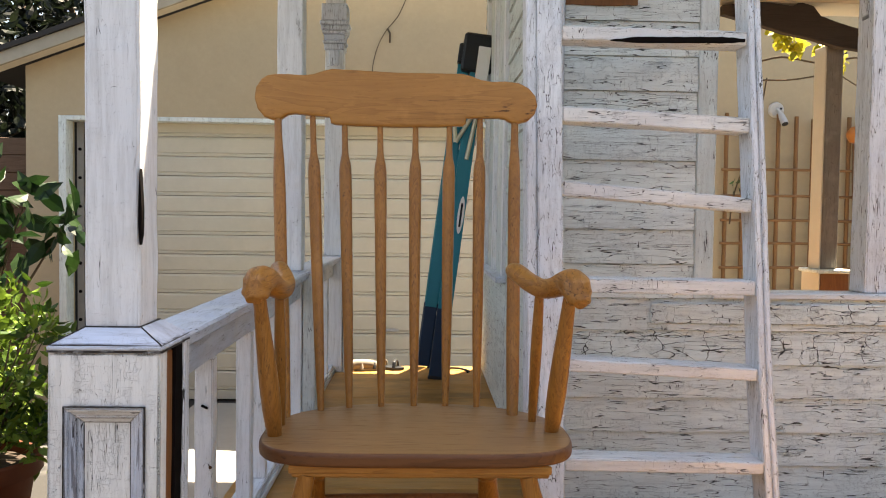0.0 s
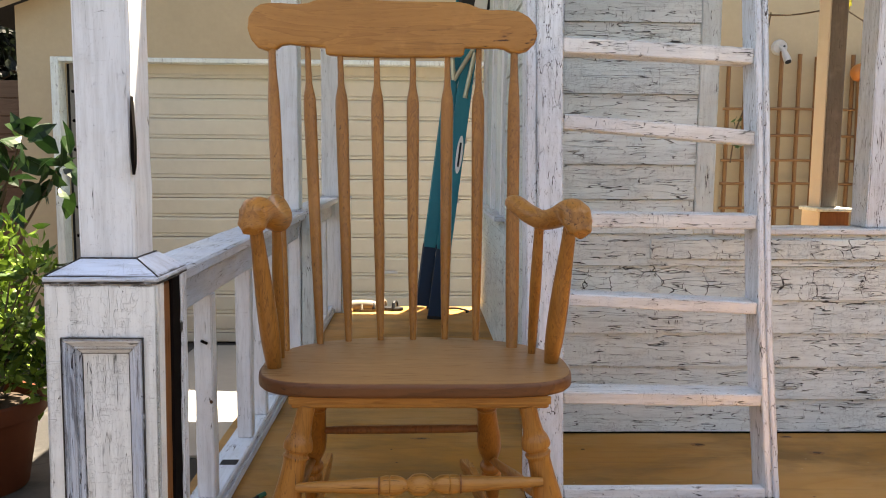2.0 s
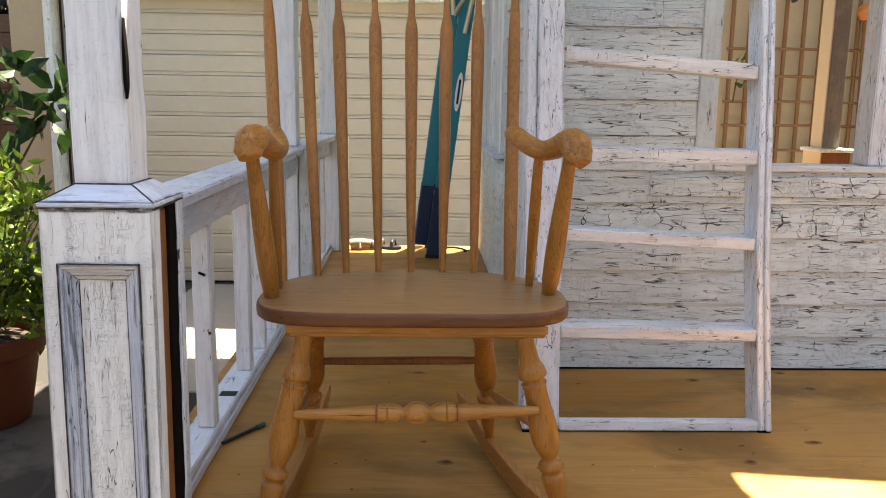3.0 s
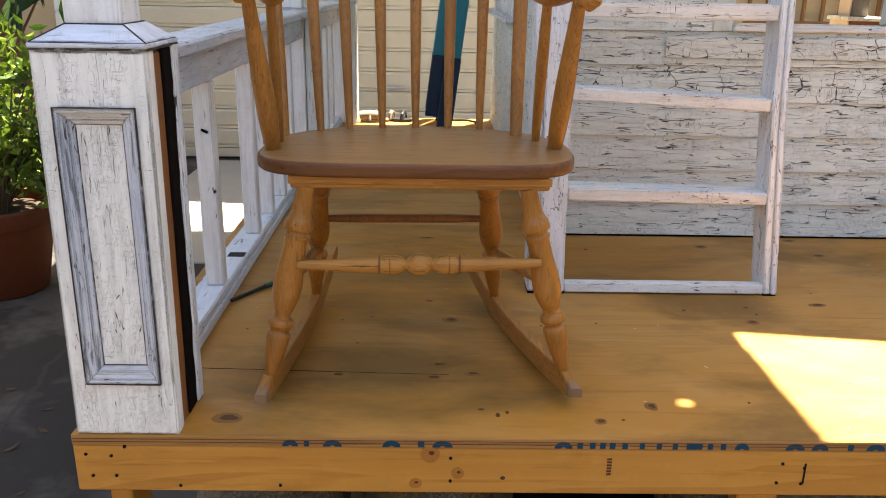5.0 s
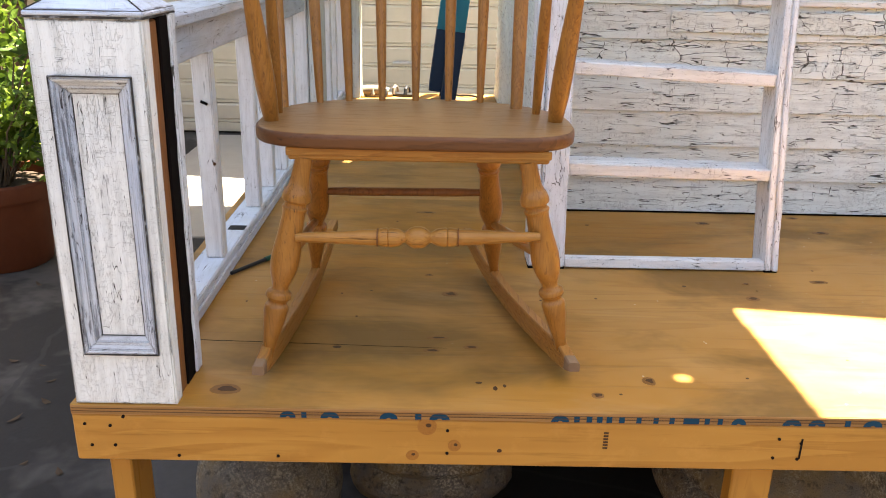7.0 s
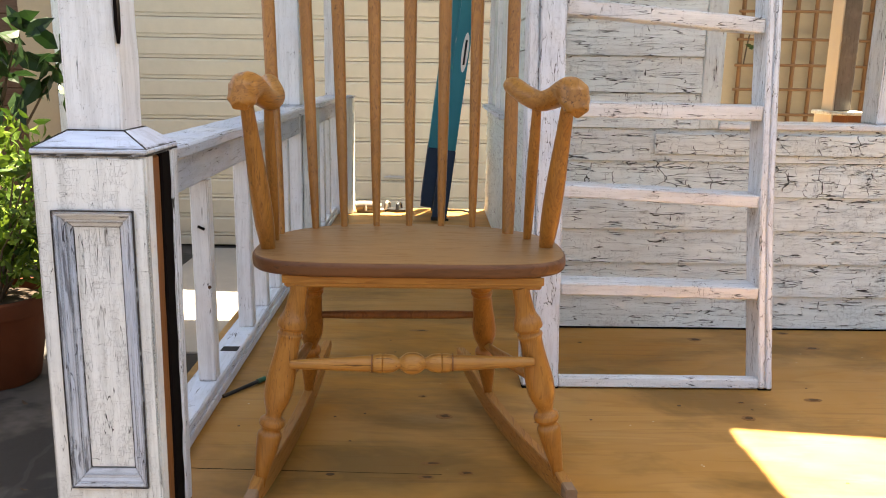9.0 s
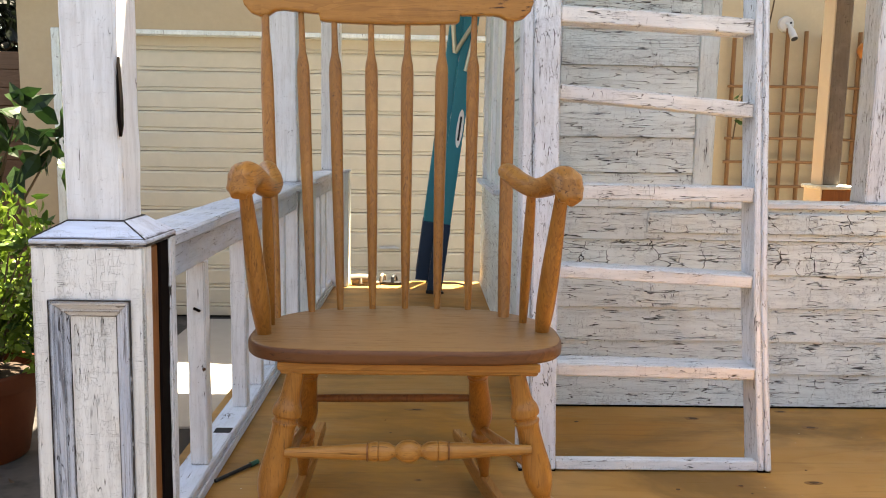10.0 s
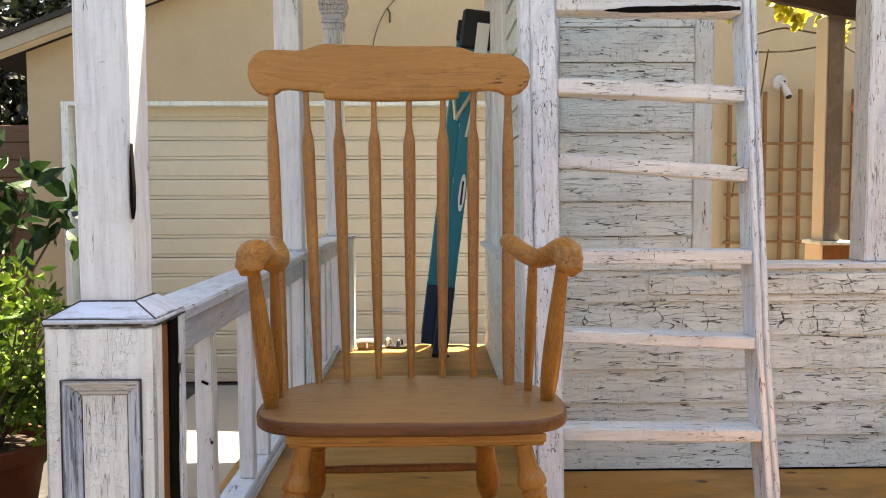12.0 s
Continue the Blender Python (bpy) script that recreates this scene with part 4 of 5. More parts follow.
    lower_line = [(-0.03, 1.0095), (-0.12, 1.008), (-0.20, 1.009), (-0.244, 1.011), (-0.252, 1.014), (-0.254, 1.026), (-0.29, 1.028), (-0.325, 1.031), (-0.340, 1.029), (-0.352, 1.020), (-0.368, 1.016), (-0.386, 1.022), (-0.400, 1.038), (-0.407, 1.060), (-0.405, 1.083), (-0.394, 1.102), (-0.382, 1.110)]
    flat = upper_line + right_end + lower_line
    bm = slab([(x, 0.487, z) for x, z in flat], (0, 0.024, 0), 0.006, 3)
    for v in bm.verts:
        v.co.y += 0.030 * (1 - ((v.co.x + 0.115) / 0.29) ** 2) + 0.12 * (v.co.z - 1.06) + 0.085
        v.co.x = -0.06 + (v.co.x + 0.06) * 1.047
        v.co.z = 0.82 + (v.co.z - 0.82) * 1.047
    part("crest_rail", bm, M_OAK_X, c, "shaped oak crest rail with dark grain flecks", True)

    # arms: waved bars that end in carved knuckles
    for s in (-1, 1):
        if s < 0:
            path = [(-0.334, 0.395, 0.712), (-0.330, 0.36, 0.716), (-0.310, 0.30, 0.698), (-0.306, 0.25, 0.689), (-0.309, 0.20, 0.697), (-0.317, 0.165, 0.712), (-0.323, 0.135, 0.716), (-0.325, 0.108, 0.710), (-0.325, 0.098, 0.703)]
        else:
            path = [(0.121, 0.405, 0.716), (0.124, 0.37, 0.718), (0.142, 0.31, 0.703), (0.160, 0.26, 0.695), (0.175, 0.21, 0.702), (0.188, 0.170, 0.714), (0.194, 0.14, 0.716), (0.198, 0.112, 0.708), (0.199, 0.10, 0.701)]
        rad = [0.012, 0.018, 0.019, 0.019, 0.020, 0.0225, 0.0245, 0.0215, 0.012]
        knots = smoothed([(*p, r) for p, r in zip(path, rad)], 9)
        bm = tube([k[:3] for k in knots], [k[3] for k in knots], 32, 0.92)
        for v in bm.verts:
            if v.co.y < 0.15:
                v.co.z -= 0.35 * max(0, 0.15 - v.co.y) * (1.0 if v.co.z < 0.72 else 0.2)
                a = math.atan2(v.co.z - 0.705, v.co.x - path[6][0])
                k = 0.0011 * math.cos(a * 9) * min(1, (0.15 - v.co.y) * 40)
                v.co.x += k * math.cos(a)
                v.co.z += k * math.sin(a)
        part("arm", bm, M_OAK_Y, c, "waved oak arm with carved knuckle end", True)
    peg = smoothed([(0, 0.0125), (0.2, 0.0165), (0.45, 0.0165), (0.8, 0.0125), (1, 0.0105)], 4)
    thin = smoothed([(0, 0.0075), (0.3, 0.0095), (0.6, 0.0105), (1, 0.0080)], 4)
    part("arm_post", turned((-0.313, 0.225, 0.430), (-0.331, 0.165, 0.695), peg, 18), M_OAK_Z, c, "", True)
    part("arm_spindle", turned((-0.314, 0.295, 0.430), (-0.310, 0.245, 0.685), thin, 14), M_OAK_Z, c, "", True)
    part("arm_post", turned((0.182, 0.265, 0.430), (0.196, 0.175, 0.700), peg, 18), M_OAK_Z, c, "", True)
    part("arm_spindle", turned((0.156, 0.335, 0.430), (0.156, 0.265, 0.690), thin, 14), M_OAK_Z, c, "", True)


rocking_chair()

# ---- right rear porch post, beam and vine ----


def rear_post():
    p = thing("porch_post", (2.02, 2.95, 0), "weathered grey square porch post on a brown pedestal", "post")
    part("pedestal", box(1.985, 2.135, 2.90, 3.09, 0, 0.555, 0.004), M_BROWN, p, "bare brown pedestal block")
    # cream left face puts bounced sunlight into the colour of the pedestal
    part("pedestal_face", box(1.977, 1.9845, 2.902, 3.09, 0, 0.555, 0.002), M_SOFFIT, p, "cream pedestal side, lightened for bounced sun")
    part("cap", box(1.965, 2.15, 2.885, 3.105, 0.5555, 0.575, 0.005), M_TRIM, p)
    # same for the shaft: a thin pale board paints its sun-bounced left side
    part("side_board", box(1.992, 1.9996, 2.932, 3.05, 0.5755, 1.72, 0.002), M_SOFFIT, p, "cream board that paints bounced sun on the left side")
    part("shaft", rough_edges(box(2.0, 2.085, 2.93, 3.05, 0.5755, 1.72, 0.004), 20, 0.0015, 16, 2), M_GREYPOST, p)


rear_post()
upper_edge = ((1275, 12), (1345, 4), (1398, 12), (1407, 3), (1432, 11), (1445, 29), (1480, 42), (1520, 54), (1620, 84))
lower_edge = ((1620, 118), (1530, 95), (1470, 85), (1430, 72), (1380, 62), (1330, 45), (1275, 30))
line = [(1.445 + (u - 1280) * 0.002917, 2.86, 1.900 - (w - 10) * 0.00264) for u, w in upper_edge + lower_edge]
beam = tagged(part("roof_beam", slab(line, (0, 0.045, 0), 0.004), M_OLDBEAM), "dark weathered roof beam with a stepped edge", "beam", kind="structure")

# ceiling: level left bay, unseen, cut to shape sunlight; right bay slopes to beam
bm = bmesh.new()
XL = -1.35
y = 0.463
while y < 1.12:
    # ragged end and small gap draw the sun patch rim and a spot
    xr = 1.140 + 0.012 * noise.noise(Vector((0, y * 14, 0))) + 0.006 * noise.noise(Vector((3, y * 50, 0)))
    if 0.772 < y + 0.013 < 0.797:
        box(XL, 0.931, y, y + 0.026, 2.30, 2.33, 0, bm)
        box(0.957, xr, y, y + 0.026, 2.30, 2.33, 0, bm)
    else:
        box(XL, xr, y, y + 0.026, 2.30, 2.33, 0, bm)
    y += 0.026
for x0, x1, y0, y1 in ((XL, 1.138, y, 2.33), (XL, 0.158, 2.33, 2.356), (0.186, 5.0, 2.33, 2.356), (XL, 5.0, 2.356, 3.1), (XL, 1.35, 3.1, 3.66), (XL, -0.25, 3.66, 4.38)):
    box(x0, x1, y0, y1, 2.30, 2.33, 0, bm)
joined(bm, slab([(1.1385, 1.106, 2.30), (2.6, 0.910, 2.30), (5.0, 0.910, 2.30), (5.0, 2.3299, 2.30), (1.1385, 2.3299, 2.30)], (0, 0, 0.03), 0))
tagged(part("ceiling", bm, M_SOFFIT), "unseen pale ceiling sheet cut to shape the sun on the deck", "ceiling", kind="structure")
bm = bmesh.new()
for i in range(12):
    a, b = i / 12, (i + 0.94) / 12
    ya, yb = 1.30 + 1.7 * a, 1.30 + 1.7 * b
    za, zb = 2.27 - 0.39 * a, 2.27 - 0.39 * b
    joined(bm, slab([(1.0, ya, za), (1.0, yb, zb), (1.0, yb, zb + 0.02), (1.0, ya, za + 0.02)], (4, 0, 0), 0))
tagged(part("ceiling_slope", bm, M_SOFFIT), "sloping cream boarded porch soffit", "ceiling", kind="structure")
# unseen wall behind the camera, added to cut low sky light
tagged(part("wall_behind", box(-9, 9, -6.2, -6.0, GROUND, 2.2, 0), M_FENCE), "plain brown wall added out of view to shape the light", "wall", kind="structure")
# carries the fence on beyond the view, only to reduce left-hand fill
tagged(part("fence_left", box(-4.6, -4.55, -6.0, 6.3, GROUND, 1.46, 0), M_FENCE), "brown fence added out of view to cut light from the left", "fence", kind="structure")
# its right-hand counterpart, an invented wall that holds back side light
tagged(part("wall_right", box(4.4, 4.5, -6.0, 2.0, GROUND, 2.2, 0), M_BEIGE), "plain beige wall added out of view to cut light from the right", "wall", kind="structure")
# added dark sheet stops light from behind and deepens the shade below deck
tagged(part("skirting", box(PX0 + 0.04, PX1, 0.98, 1.0, GROUND, -0.1075, 0), M_OLDBEAM), "dark panel added under the stage to keep it in shade", "wall", kind="structure")


def leaf(bm, at, way, side, length, width):
    """One leaf: a bent blade of six faces."""
    n = way.cross(side).normalized()
    pts = []
    for t, w, d in ((0, 0.06, 0), (0.3, 0.9, 0.05), (0.6, 0.85, 0.04), (1, 0.0, -0.08)):
        c = at + way * (t * length) + n * (d * length)
        pts.append((bm.verts.new(c - side * (w * width * 0.5) + n * (0.08 * width * w)), bm.verts.new(c), bm.verts.new(c + side * (w * width * 0.5) + n * (0.08 * width * w))))
    for a, b in zip(pts, pts[1:]):
        bm.faces.new((a[0], a[1], b[1], b[0]))
        bm.faces.new((a[1], a[2], b[2], b[1]))


def any_way(rng, lift=0.0):
    while True:
        v = Vector((rng.uniform(-1, 1), rng.uniform(-1, 1), rng.uniform(-1, 1)))
        if 0.1 < v.length < 1:
            v.normalize()
            v.z += lift
            return v.normalized()


def crown(rng, centres, count, length, width, lift):
    bm = bmesh.new()
    for c, r in centres:
        for _ in range(int(count * r * r * 10)):
            d = any_way(rng)
            at = Vector(c) + Vector((d.x, d.y, d.z * 0.9)) * r * rng.uniform(0.35, 1.0)
            w = (d * 0.6 + any_way(rng, lift)).normalized()
            s = w.cross(any_way(rng)).normalized()
            k = rng.uniform(0.6, 1.25)
            leaf(bm, at, w, s, length * k, width * k)
    return bm


# ---- plants beside the stage ----
rng = random.Random(4)


def potted_bush():
    at = (-2.12, 2.58, GROUND)
    p = thing("potted_plant", at, "bushy green plant in an old terracotta pot", "plant")
    prof = [(0.19, 0), (0.20, 0.01), (0.255, 0.33), (0.262, 0.345), (0.285, 0.35), (0.292, 0.36), (0.290, 0.425), (0.280, 0.435), (0.262, 0.43), (0.255, 0.38), (0.0, 0.38)]
    pot = part("pot", lathe(prof, at, 40, 0.004), M_TERRA, p, "stained orange terracotta pot", True)
    part("soil", lathe([(0.25, 0.381), (0.2, 0.39), (0.0, 0.395)], at, 24, 0.01), M_SOIL, pot)
    stems = bmesh.new()
    centres = []
    for i in range(26):
        a, r = rng.uniform(0, 6.28), rng.uniform(0.02, 0.20)
        top = Vector((at[0] + 0.06 + math.cos(a) * r * 2.0, at[1] + math.sin(a) * r * 1.8, rng.uniform(-0.15, 0.42)))
        foot = Vector((at[0] + math.cos(a) * r * 0.5, at[1] + math.sin(a) * r * 0.5, GROUND + 0.39))
        mid = foot.lerp(top, 0.5) + Vector((rng.uniform(-0.03, 0.03), rng.uniform(-0.03, 0.03), 0.03))
        tube([foot, mid, top], [0.006, 0.0045, 0.002], 6, 1.0, stems)
        centres += [(top, 0.13), (mid, 0.10)]
    for i in range(16):
        a = rng.uniform(-3.4, 0.4)
        centres.append((Vector((at[0] + 0.05 + math.cos(a) * 0.27, at[1] + math.sin(a) * 0.22, rng.uniform(-0.33, -0.12))), 0.10))
    part("stem", stems, M_BARK, p)
    part("crown", crown(rng, centres, 215, 0.075, 0.034, 0.5), M_LEAF, p, "bright green small leaves")


def tall_shrub():
    at = (-2.55, 3.5, GROUND)
    p = thing("shrub", at, "dark green broad-leaved shrub beside the garage door", "shrub")
    wood, centres = bmesh.new(), []
    for tip in ((-2.5, 3.4, 0.95), (-2.25, 3.35, 0.86), (-2.05, 3.35, 0.72), (-2.7, 3.5, 1.05), (-2.75, 3.4, 0.75), (-2.35, 3.4, 0.62), (-2.62, 3.3, 0.5), (-3.0, 3.5, 0.9)):
        foot, tip = Vector(at) + Vector((rng.uniform(-0.1, 0.1), 0, 0)), Vector(tip)
        mid = foot.lerp(tip, 0.55) + Vector((-0.12, 0, 0.12))
        tube([foot, mid, tip], [0.017, 0.011, 0.004], 7, 1.0, wood)
        centres.append((tip, 0.16))
    part("trunk", wood, M_BARK, p)
    part("crown", crown(rng, centres, 80, 0.19, 0.085, -0.35), M_DARKLEAF, p, "long drooping dark green leaves")


potted_bush()
tall_shrub()
fence = tagged(part("fence", box(-8.5, -3.4, 6.32, 6.34, GROUND, 1.46, 0), M_FENCE), "weathered brown board fence", "fence", kind="structure")
for i in range(14):
    part("board", box(-8.5, -3.4, 6.30, 6.319, GROUND + 0.16 * i, GROUND + 0.16 * i + 0.152, 0.003), M_FENCE, fence)


def dark_tree(at, height, spread, seed):
    r = random.Random(seed)
    p = thing("tree", at, "dark dense tree behind the garage fence", "tree", "trees behind the fence")
    wood, centres = bmesh.new(), []
    base = Vector(at)
    tube([base, base + Vector((0.1, 0, height * 0.35)), base + Vector((0, 0.1, height * 0.75))], [0.16, 0.12, 0.05], 10, 1.0, wood)
    for i in range(15):
        a = 6.28 * i / 15 + r.uniform(-0.3, 0.3)
        tip = base + Vector((math.cos(a) * spread * r.uniform(0.4, 1), math.sin(a) * spread * r.uniform(0.4, 1), height * r.uniform(0.45, 1.0)))
        root = base + Vector((0, 0, height * r.uniform(0.25, 0.5)))
        tube([root, root.lerp(tip, 0.5) + Vector((0, 0, 0.15)), tip], [0.05, 0.035, 0.012], 6, 1.0, wood)
        centres += [(tip, 0.75), (root.lerp(tip, 0.6), 0.6)]
    part("trunk", wood, M_BARK, p)
    part("crown", crown(r, centres, 60, 0.17, 0.075, 0.0), M_TREE, p, "dark green leaves")


dark_tree((-5.6, 8.2, GROUND), 4.6, 1.9, 1)
dark_tree((-8.2, 9.0, GROUND), 5.0, 2.1, 2)
dark_tree((-4.2, 10.5, GROUND), 5.6, 2.1, 3)


def vine():
    p = thing("grape_vine", (2.2, 3.4, 1.75), "yellow-green vine shoots hanging under the porch roof", "vine")
    bm = bmesh.new()
    tube(smoothed([(1.60, 2.9, 1.87), (1.70, 3.3, 1.70), (1.95, 3.35, 1.74), (2.2, 3.4, 1.72), (2.45, 3.42, 1.76), (2.8, 3.45, 1.70)], 5), 0.006, 6, 1.0, bm)
    tube(smoothed([(1.78, 3.3, 1.60), (2.05, 3.35, 1.62), (2.3, 3.4, 1.70), (2.36, 3.4, 1.88)], 5), 0.005, 6, 1.0, bm)
    tube(smoothed([(2.30, 3.40, 1.66), (2.42, 3.42, 1.60), (2.55, 3.42, 1.52)], 5), 0.004, 6, 1.0, bm)
    part("stem", bm, M_BARK, p)
    r = random.Random(9)
    bm = bmesh.new()
    for c, n in (((1.95, 3.33, 1.86), 26), ((2.02, 3.33, 1.80), 18), ((2.20, 3.4, 1.80), 24), ((2.28, 3.4, 1.73), 24), ((1.90, 3.33, 1.93), 20), ((2.55, 3.42, 1.78), 26), ((1.68, 3.3, 1.82), 14)):
        for _ in range(n):
            at = Vector(c) + any_way(r) * r.uniform(0, 0.075)
            w = any_way(r, -0.4)
            leaf(bm, at, w, w.cross(any_way(r)).normalized(), r.uniform(0.05, 0.085), r.uniform(0.045, 0.07))
    part("leaves", bm, M_VINE, p, "sunlit yellow-green leaves")
    bm = bmesh.new()
    for c, n in (((1.70, 3.3, 1.02), 6), ((1.69, 3.3, 0.90), 5)):
        for _ in range(n):
            at = Vector(c) + any_way(r) * 0.03
            w = any_way(r, -0.3)
            leaf(bm, at, w, w.cross(any_way(r)).normalized(), 0.035, 0.022)
    part("low_leaves", bm, M_DARKLEAF, p, "small green leaves")
    part("low_stem", tube(smoothed([(1.66, 3.3, 0.80), (1.69, 3.3, 1.0), (1.80, 3.32, 1.28), (1.86, 3.33, 1.62)], 5), 0.004, 6), M_BARK, p)


vine()


def trellis():
    p = thing("trellis", (3.0, GY - 0.05, GROUND), "brown lattice trellis fixed to the beige wall", "trellis")
    for i, x in enumerate((2.44, 2.58, 2.73, 2.87, 3.02, 3.16, 3.31, 3.46, 3.60)):
        part("upright", tube([(x, GY - 0.045, GROUND), (x + 0.004, GY - 0.045, 0.6), (x, GY - 0.045, 1.70 - 0.02 * (i % 3))], 0.018, 8), M_BAMBOO, p)
    for z in (1.235, 1.02, 0.82, 0.63, 0.43, 0.23, 0.03, -0.17):
        part("crossbar", tube([(2.40, GY - 0.065, z), (3.0, GY - 0.065, z + 0.006), (3.66, GY - 0.065, z)], 0.0115, 8), M_BAMBOO, p)


trellis()


def spotlight():
    p = thing("wall_spotlight", (2.86, GY, 1.73), "white round wall spotlight on the beige wall", "light")
    part("plate", turned((2.86, GY, 1.735), (2.86, GY - 0.03, 1.735), [(0, 0.064), (0.6, 0.064), (1, 0.054)], 24), M_DULLWHITE, p, "", True)
    part("arm", tube([(2.86, GY - 0.03, 1.735), (2.86, GY - 0.07, 1.72), (2.875, GY - 0.09, 1.67)], 0.013, 10), M_DULLWHITE, p, "", True)
    part("lamp_head", turned((2.868, GY - 0.08, 1.70), (2.885, GY - 0.13, 1.61), [(0, 0.018), (0.3, 0.026), (1, 0.030)], 18), M_DULLWHITE, p, "", True)
    part("lens", turned((2.885, GY - 0.13, 1.61), (2.886, GY - 0.134, 1.603), [(0, 0.026), (1, 0.024)], 18), M_BLACKPL, p, "", True)
    part("screw", turned((2.893, GY - 0.033, 1.745), (2.893, GY - 0.028, 1.745), [(0, 0.009), (1, 0.009)], 10), M_BLACKPL, p, "dark screw head", True)


spotlight()


def garden_pole():
    p = thing("garden_pole", (3.52, GY - 0.2, GROUND), "bamboo pole with an orange ball finial against the wall", "pole")
    part("shaft", tube([(3.50, GY - 0.25, GROUND), (3.52, GY - 0.12, 0.4), (3.50, GY - 0.09, 1.46)], 0.03, 10), M_BAMBOO, p, "", True)
    part("ball", lathe([(0.01, -0.075), (0.05, -0.06), (0.075, -0.01), (0.075, 0.02), (0.05, 0.06), (0.01, 0.075)], (3.50, GY - 0.09, 1.53), 20, 0.006), M_ORANGE, p, "glazed orange ball", True)


garden_pole()

# ---- teal step ladder ----


def step_ladder():
    at = Vector((-0.01, 2.86, 0))
    p = thing("step_ladder", at, "folded teal fibreglass step ladder leaning on the side wall", "ladder")
    tilt = Matrix.Translation(at) @ Matrix.Rotation(radians(7.0), 4, "Y") @ Matrix.Rotation(radians(-2), 4, "X")

    def put(name, bm, m, parent=p, label="", smooth=False):
        bmesh.ops.transform(bm, verts=bm.verts, matrix=tilt)
        return part(name, bm, m, parent, label, smooth)

    for y in (0.0, 0.30):
        for x0, x1, z0, low in ((-0.005, 0.066, 0.0, 0.36), (-0.070, -0.012, 0.06, 0.30)):
            yy = y + (0.03 if x0 < -0.05 else 0.0)
            put("rail_foot", box(x0 - 0.002, x1 + 0.002, yy - 0.002, yy + 0.032, z0, z0 + low, 0.004), M_NAVY, p, "dark blue worn lower rail")
            bm = box(x0, x1, yy, yy + 0.006, z0 + low, 1.60, 0.002)
            box(x0, x0 + 0.008, yy + 0.006, yy + 0.03, z0 + low, 1.60, 0.002, bm)
            box(x1 - 0.008, x1, yy + 0.006, yy + 0.03, z0 + low, 1.60, 0.002, bm)
            put("rail", bm, M_TEAL, p, "teal channel rail")
        put("rubber_foot", box(-0.010, 0.08, y - 0.006, y + 0.036, -0.0, 0.02, 0.004), M_BLACKPL)
    for z in (0.30, 0.60, 0.90, 1.20):
        put("step", box(0.0, 0.075, 0.031, 0.299, z, z + 0.025, 0.003), M_ALU, p, "ribbed aluminium step")
    cap = put("top_cap", box(-0.055, 0.105, -0.02, 0.36, 1.56, 1.755, 0.012), M_BLACKPL, p, "black plastic top cap")
    put("label_plate", box(0.022, 0.085, -0.0235, -0.0195, 1.50, 1.69, 0.001), M_WHITE, cap, "pale printed label")
    put("cap_hinge", box(-0.075, -0.045, 0.0, 0.06, 1.60, 1.70, 0.006), M_BLACKPL, cap)
    put("cap_lug", box(0.105, 0.125, 0.03, 0.10, 1.44, 1.62, 0.004), M_BLACKPL, cap)
    for a, b in (((0.055, -0.008, 1.345), (0.035, -0.008, 1.12)), ((-0.03, -0.008, 1.20), (0.045, -0.008, 1.36)), ((-0.06, -0.008, 1.35), (-0.03, -0.008, 1.20))):
        put("spreader", tube([a, b], 0.011, 8), M_BRASS, p, "brassy spreader bar")
    oval = [(0.045 + 0.016 * math.cos(t), -0.003, 0.84 + 0.095 * math.sin(t)) for t in (2 * math.pi * i / 32 for i in range(32))]
    badge = put("badge", slab(oval, (0, 0.003, 0), 0), M_WHITE, p, "white oval badge with a dark bar")
    put("badge_bar", box(0.040, 0.050, -0.0045, -0.0025, 0.78, 0.90, 0), M_BLACKPL, badge)


step_ladder()

# ---- small things on the stage ----


def sandals():
    p = thing("sandals", (-0.27, 3.1, 0), "pale worn sandals with black straps on the deck", "shoes")
    for cx, cy, turn in ((-0.335, 3.09, 0.2), (-0.215, 3.12, -0.3)):
        n = 28
        ring = []
        for i in range(n):
            a = 2 * math.pi * i / n
            x, y = 0.075 * math.cos(a), (0.036 + 0.006 * math.cos(a)) * math.sin(a)
            ring.append((cx + x * math.cos(turn) - y * math.sin(turn), cy + x * math.sin(turn) + y * math.cos(turn), 0))
        part("sole", slab(ring, (0, 0, 0.016), 0.004), M_BLACKPL if cx > -0.3 else M_CLOTH, p)
        for k in (-0.035, 0.03):
            m = Vector((cx + k * math.cos(turn), cy + k * math.sin(turn), 0.012))
            s = Vector((-math.sin(turn), math.cos(turn), 0)) * 0.038
            part("strap", tube([m - s, m - s * 0.7 + Vector((0, 0, 0.03)), m + Vector((0, 0, 0.04)), m + s * 0.7 + Vector((0, 0, 0.03)), m + s], 0.009, 8, 0.5), M_BLACKPL if k > 0 else M_CLOTH, p, "", True)
    part("heel_roll", tube(smoothed([(-0.415, 3.07, 0.03), (-0.38, 3.075, 0.034), (-0.32, 3.085, 0.03), (-0.29, 3.09, 0.02)], 4), 0.027, 12), M_CLOTH, p, "", True)


sandals()
tagged(part("cable", tube(smoothed([(0.02, 3.16, 0.006), (0.09, 3.14, 0.006), (0.15, 3.10, 0.012), (0.20, 3.06, 0.006), (0.19, 3.03, 0.006)], 6), 0.006, 8), M_BLACKPL, None, "", True), "short black cable lying on the deck", "cable")
marker = thing("marker_pen", (-0.46, 0.63, 0), "thin dark marker pen lying by the railing", "pen")
part("barrel", tube([(-0.497, 0.577, 0.005), (-0.437, 0.668, 0.006)], 0.0045, 10), M_BLACKPL, marker, "", True)
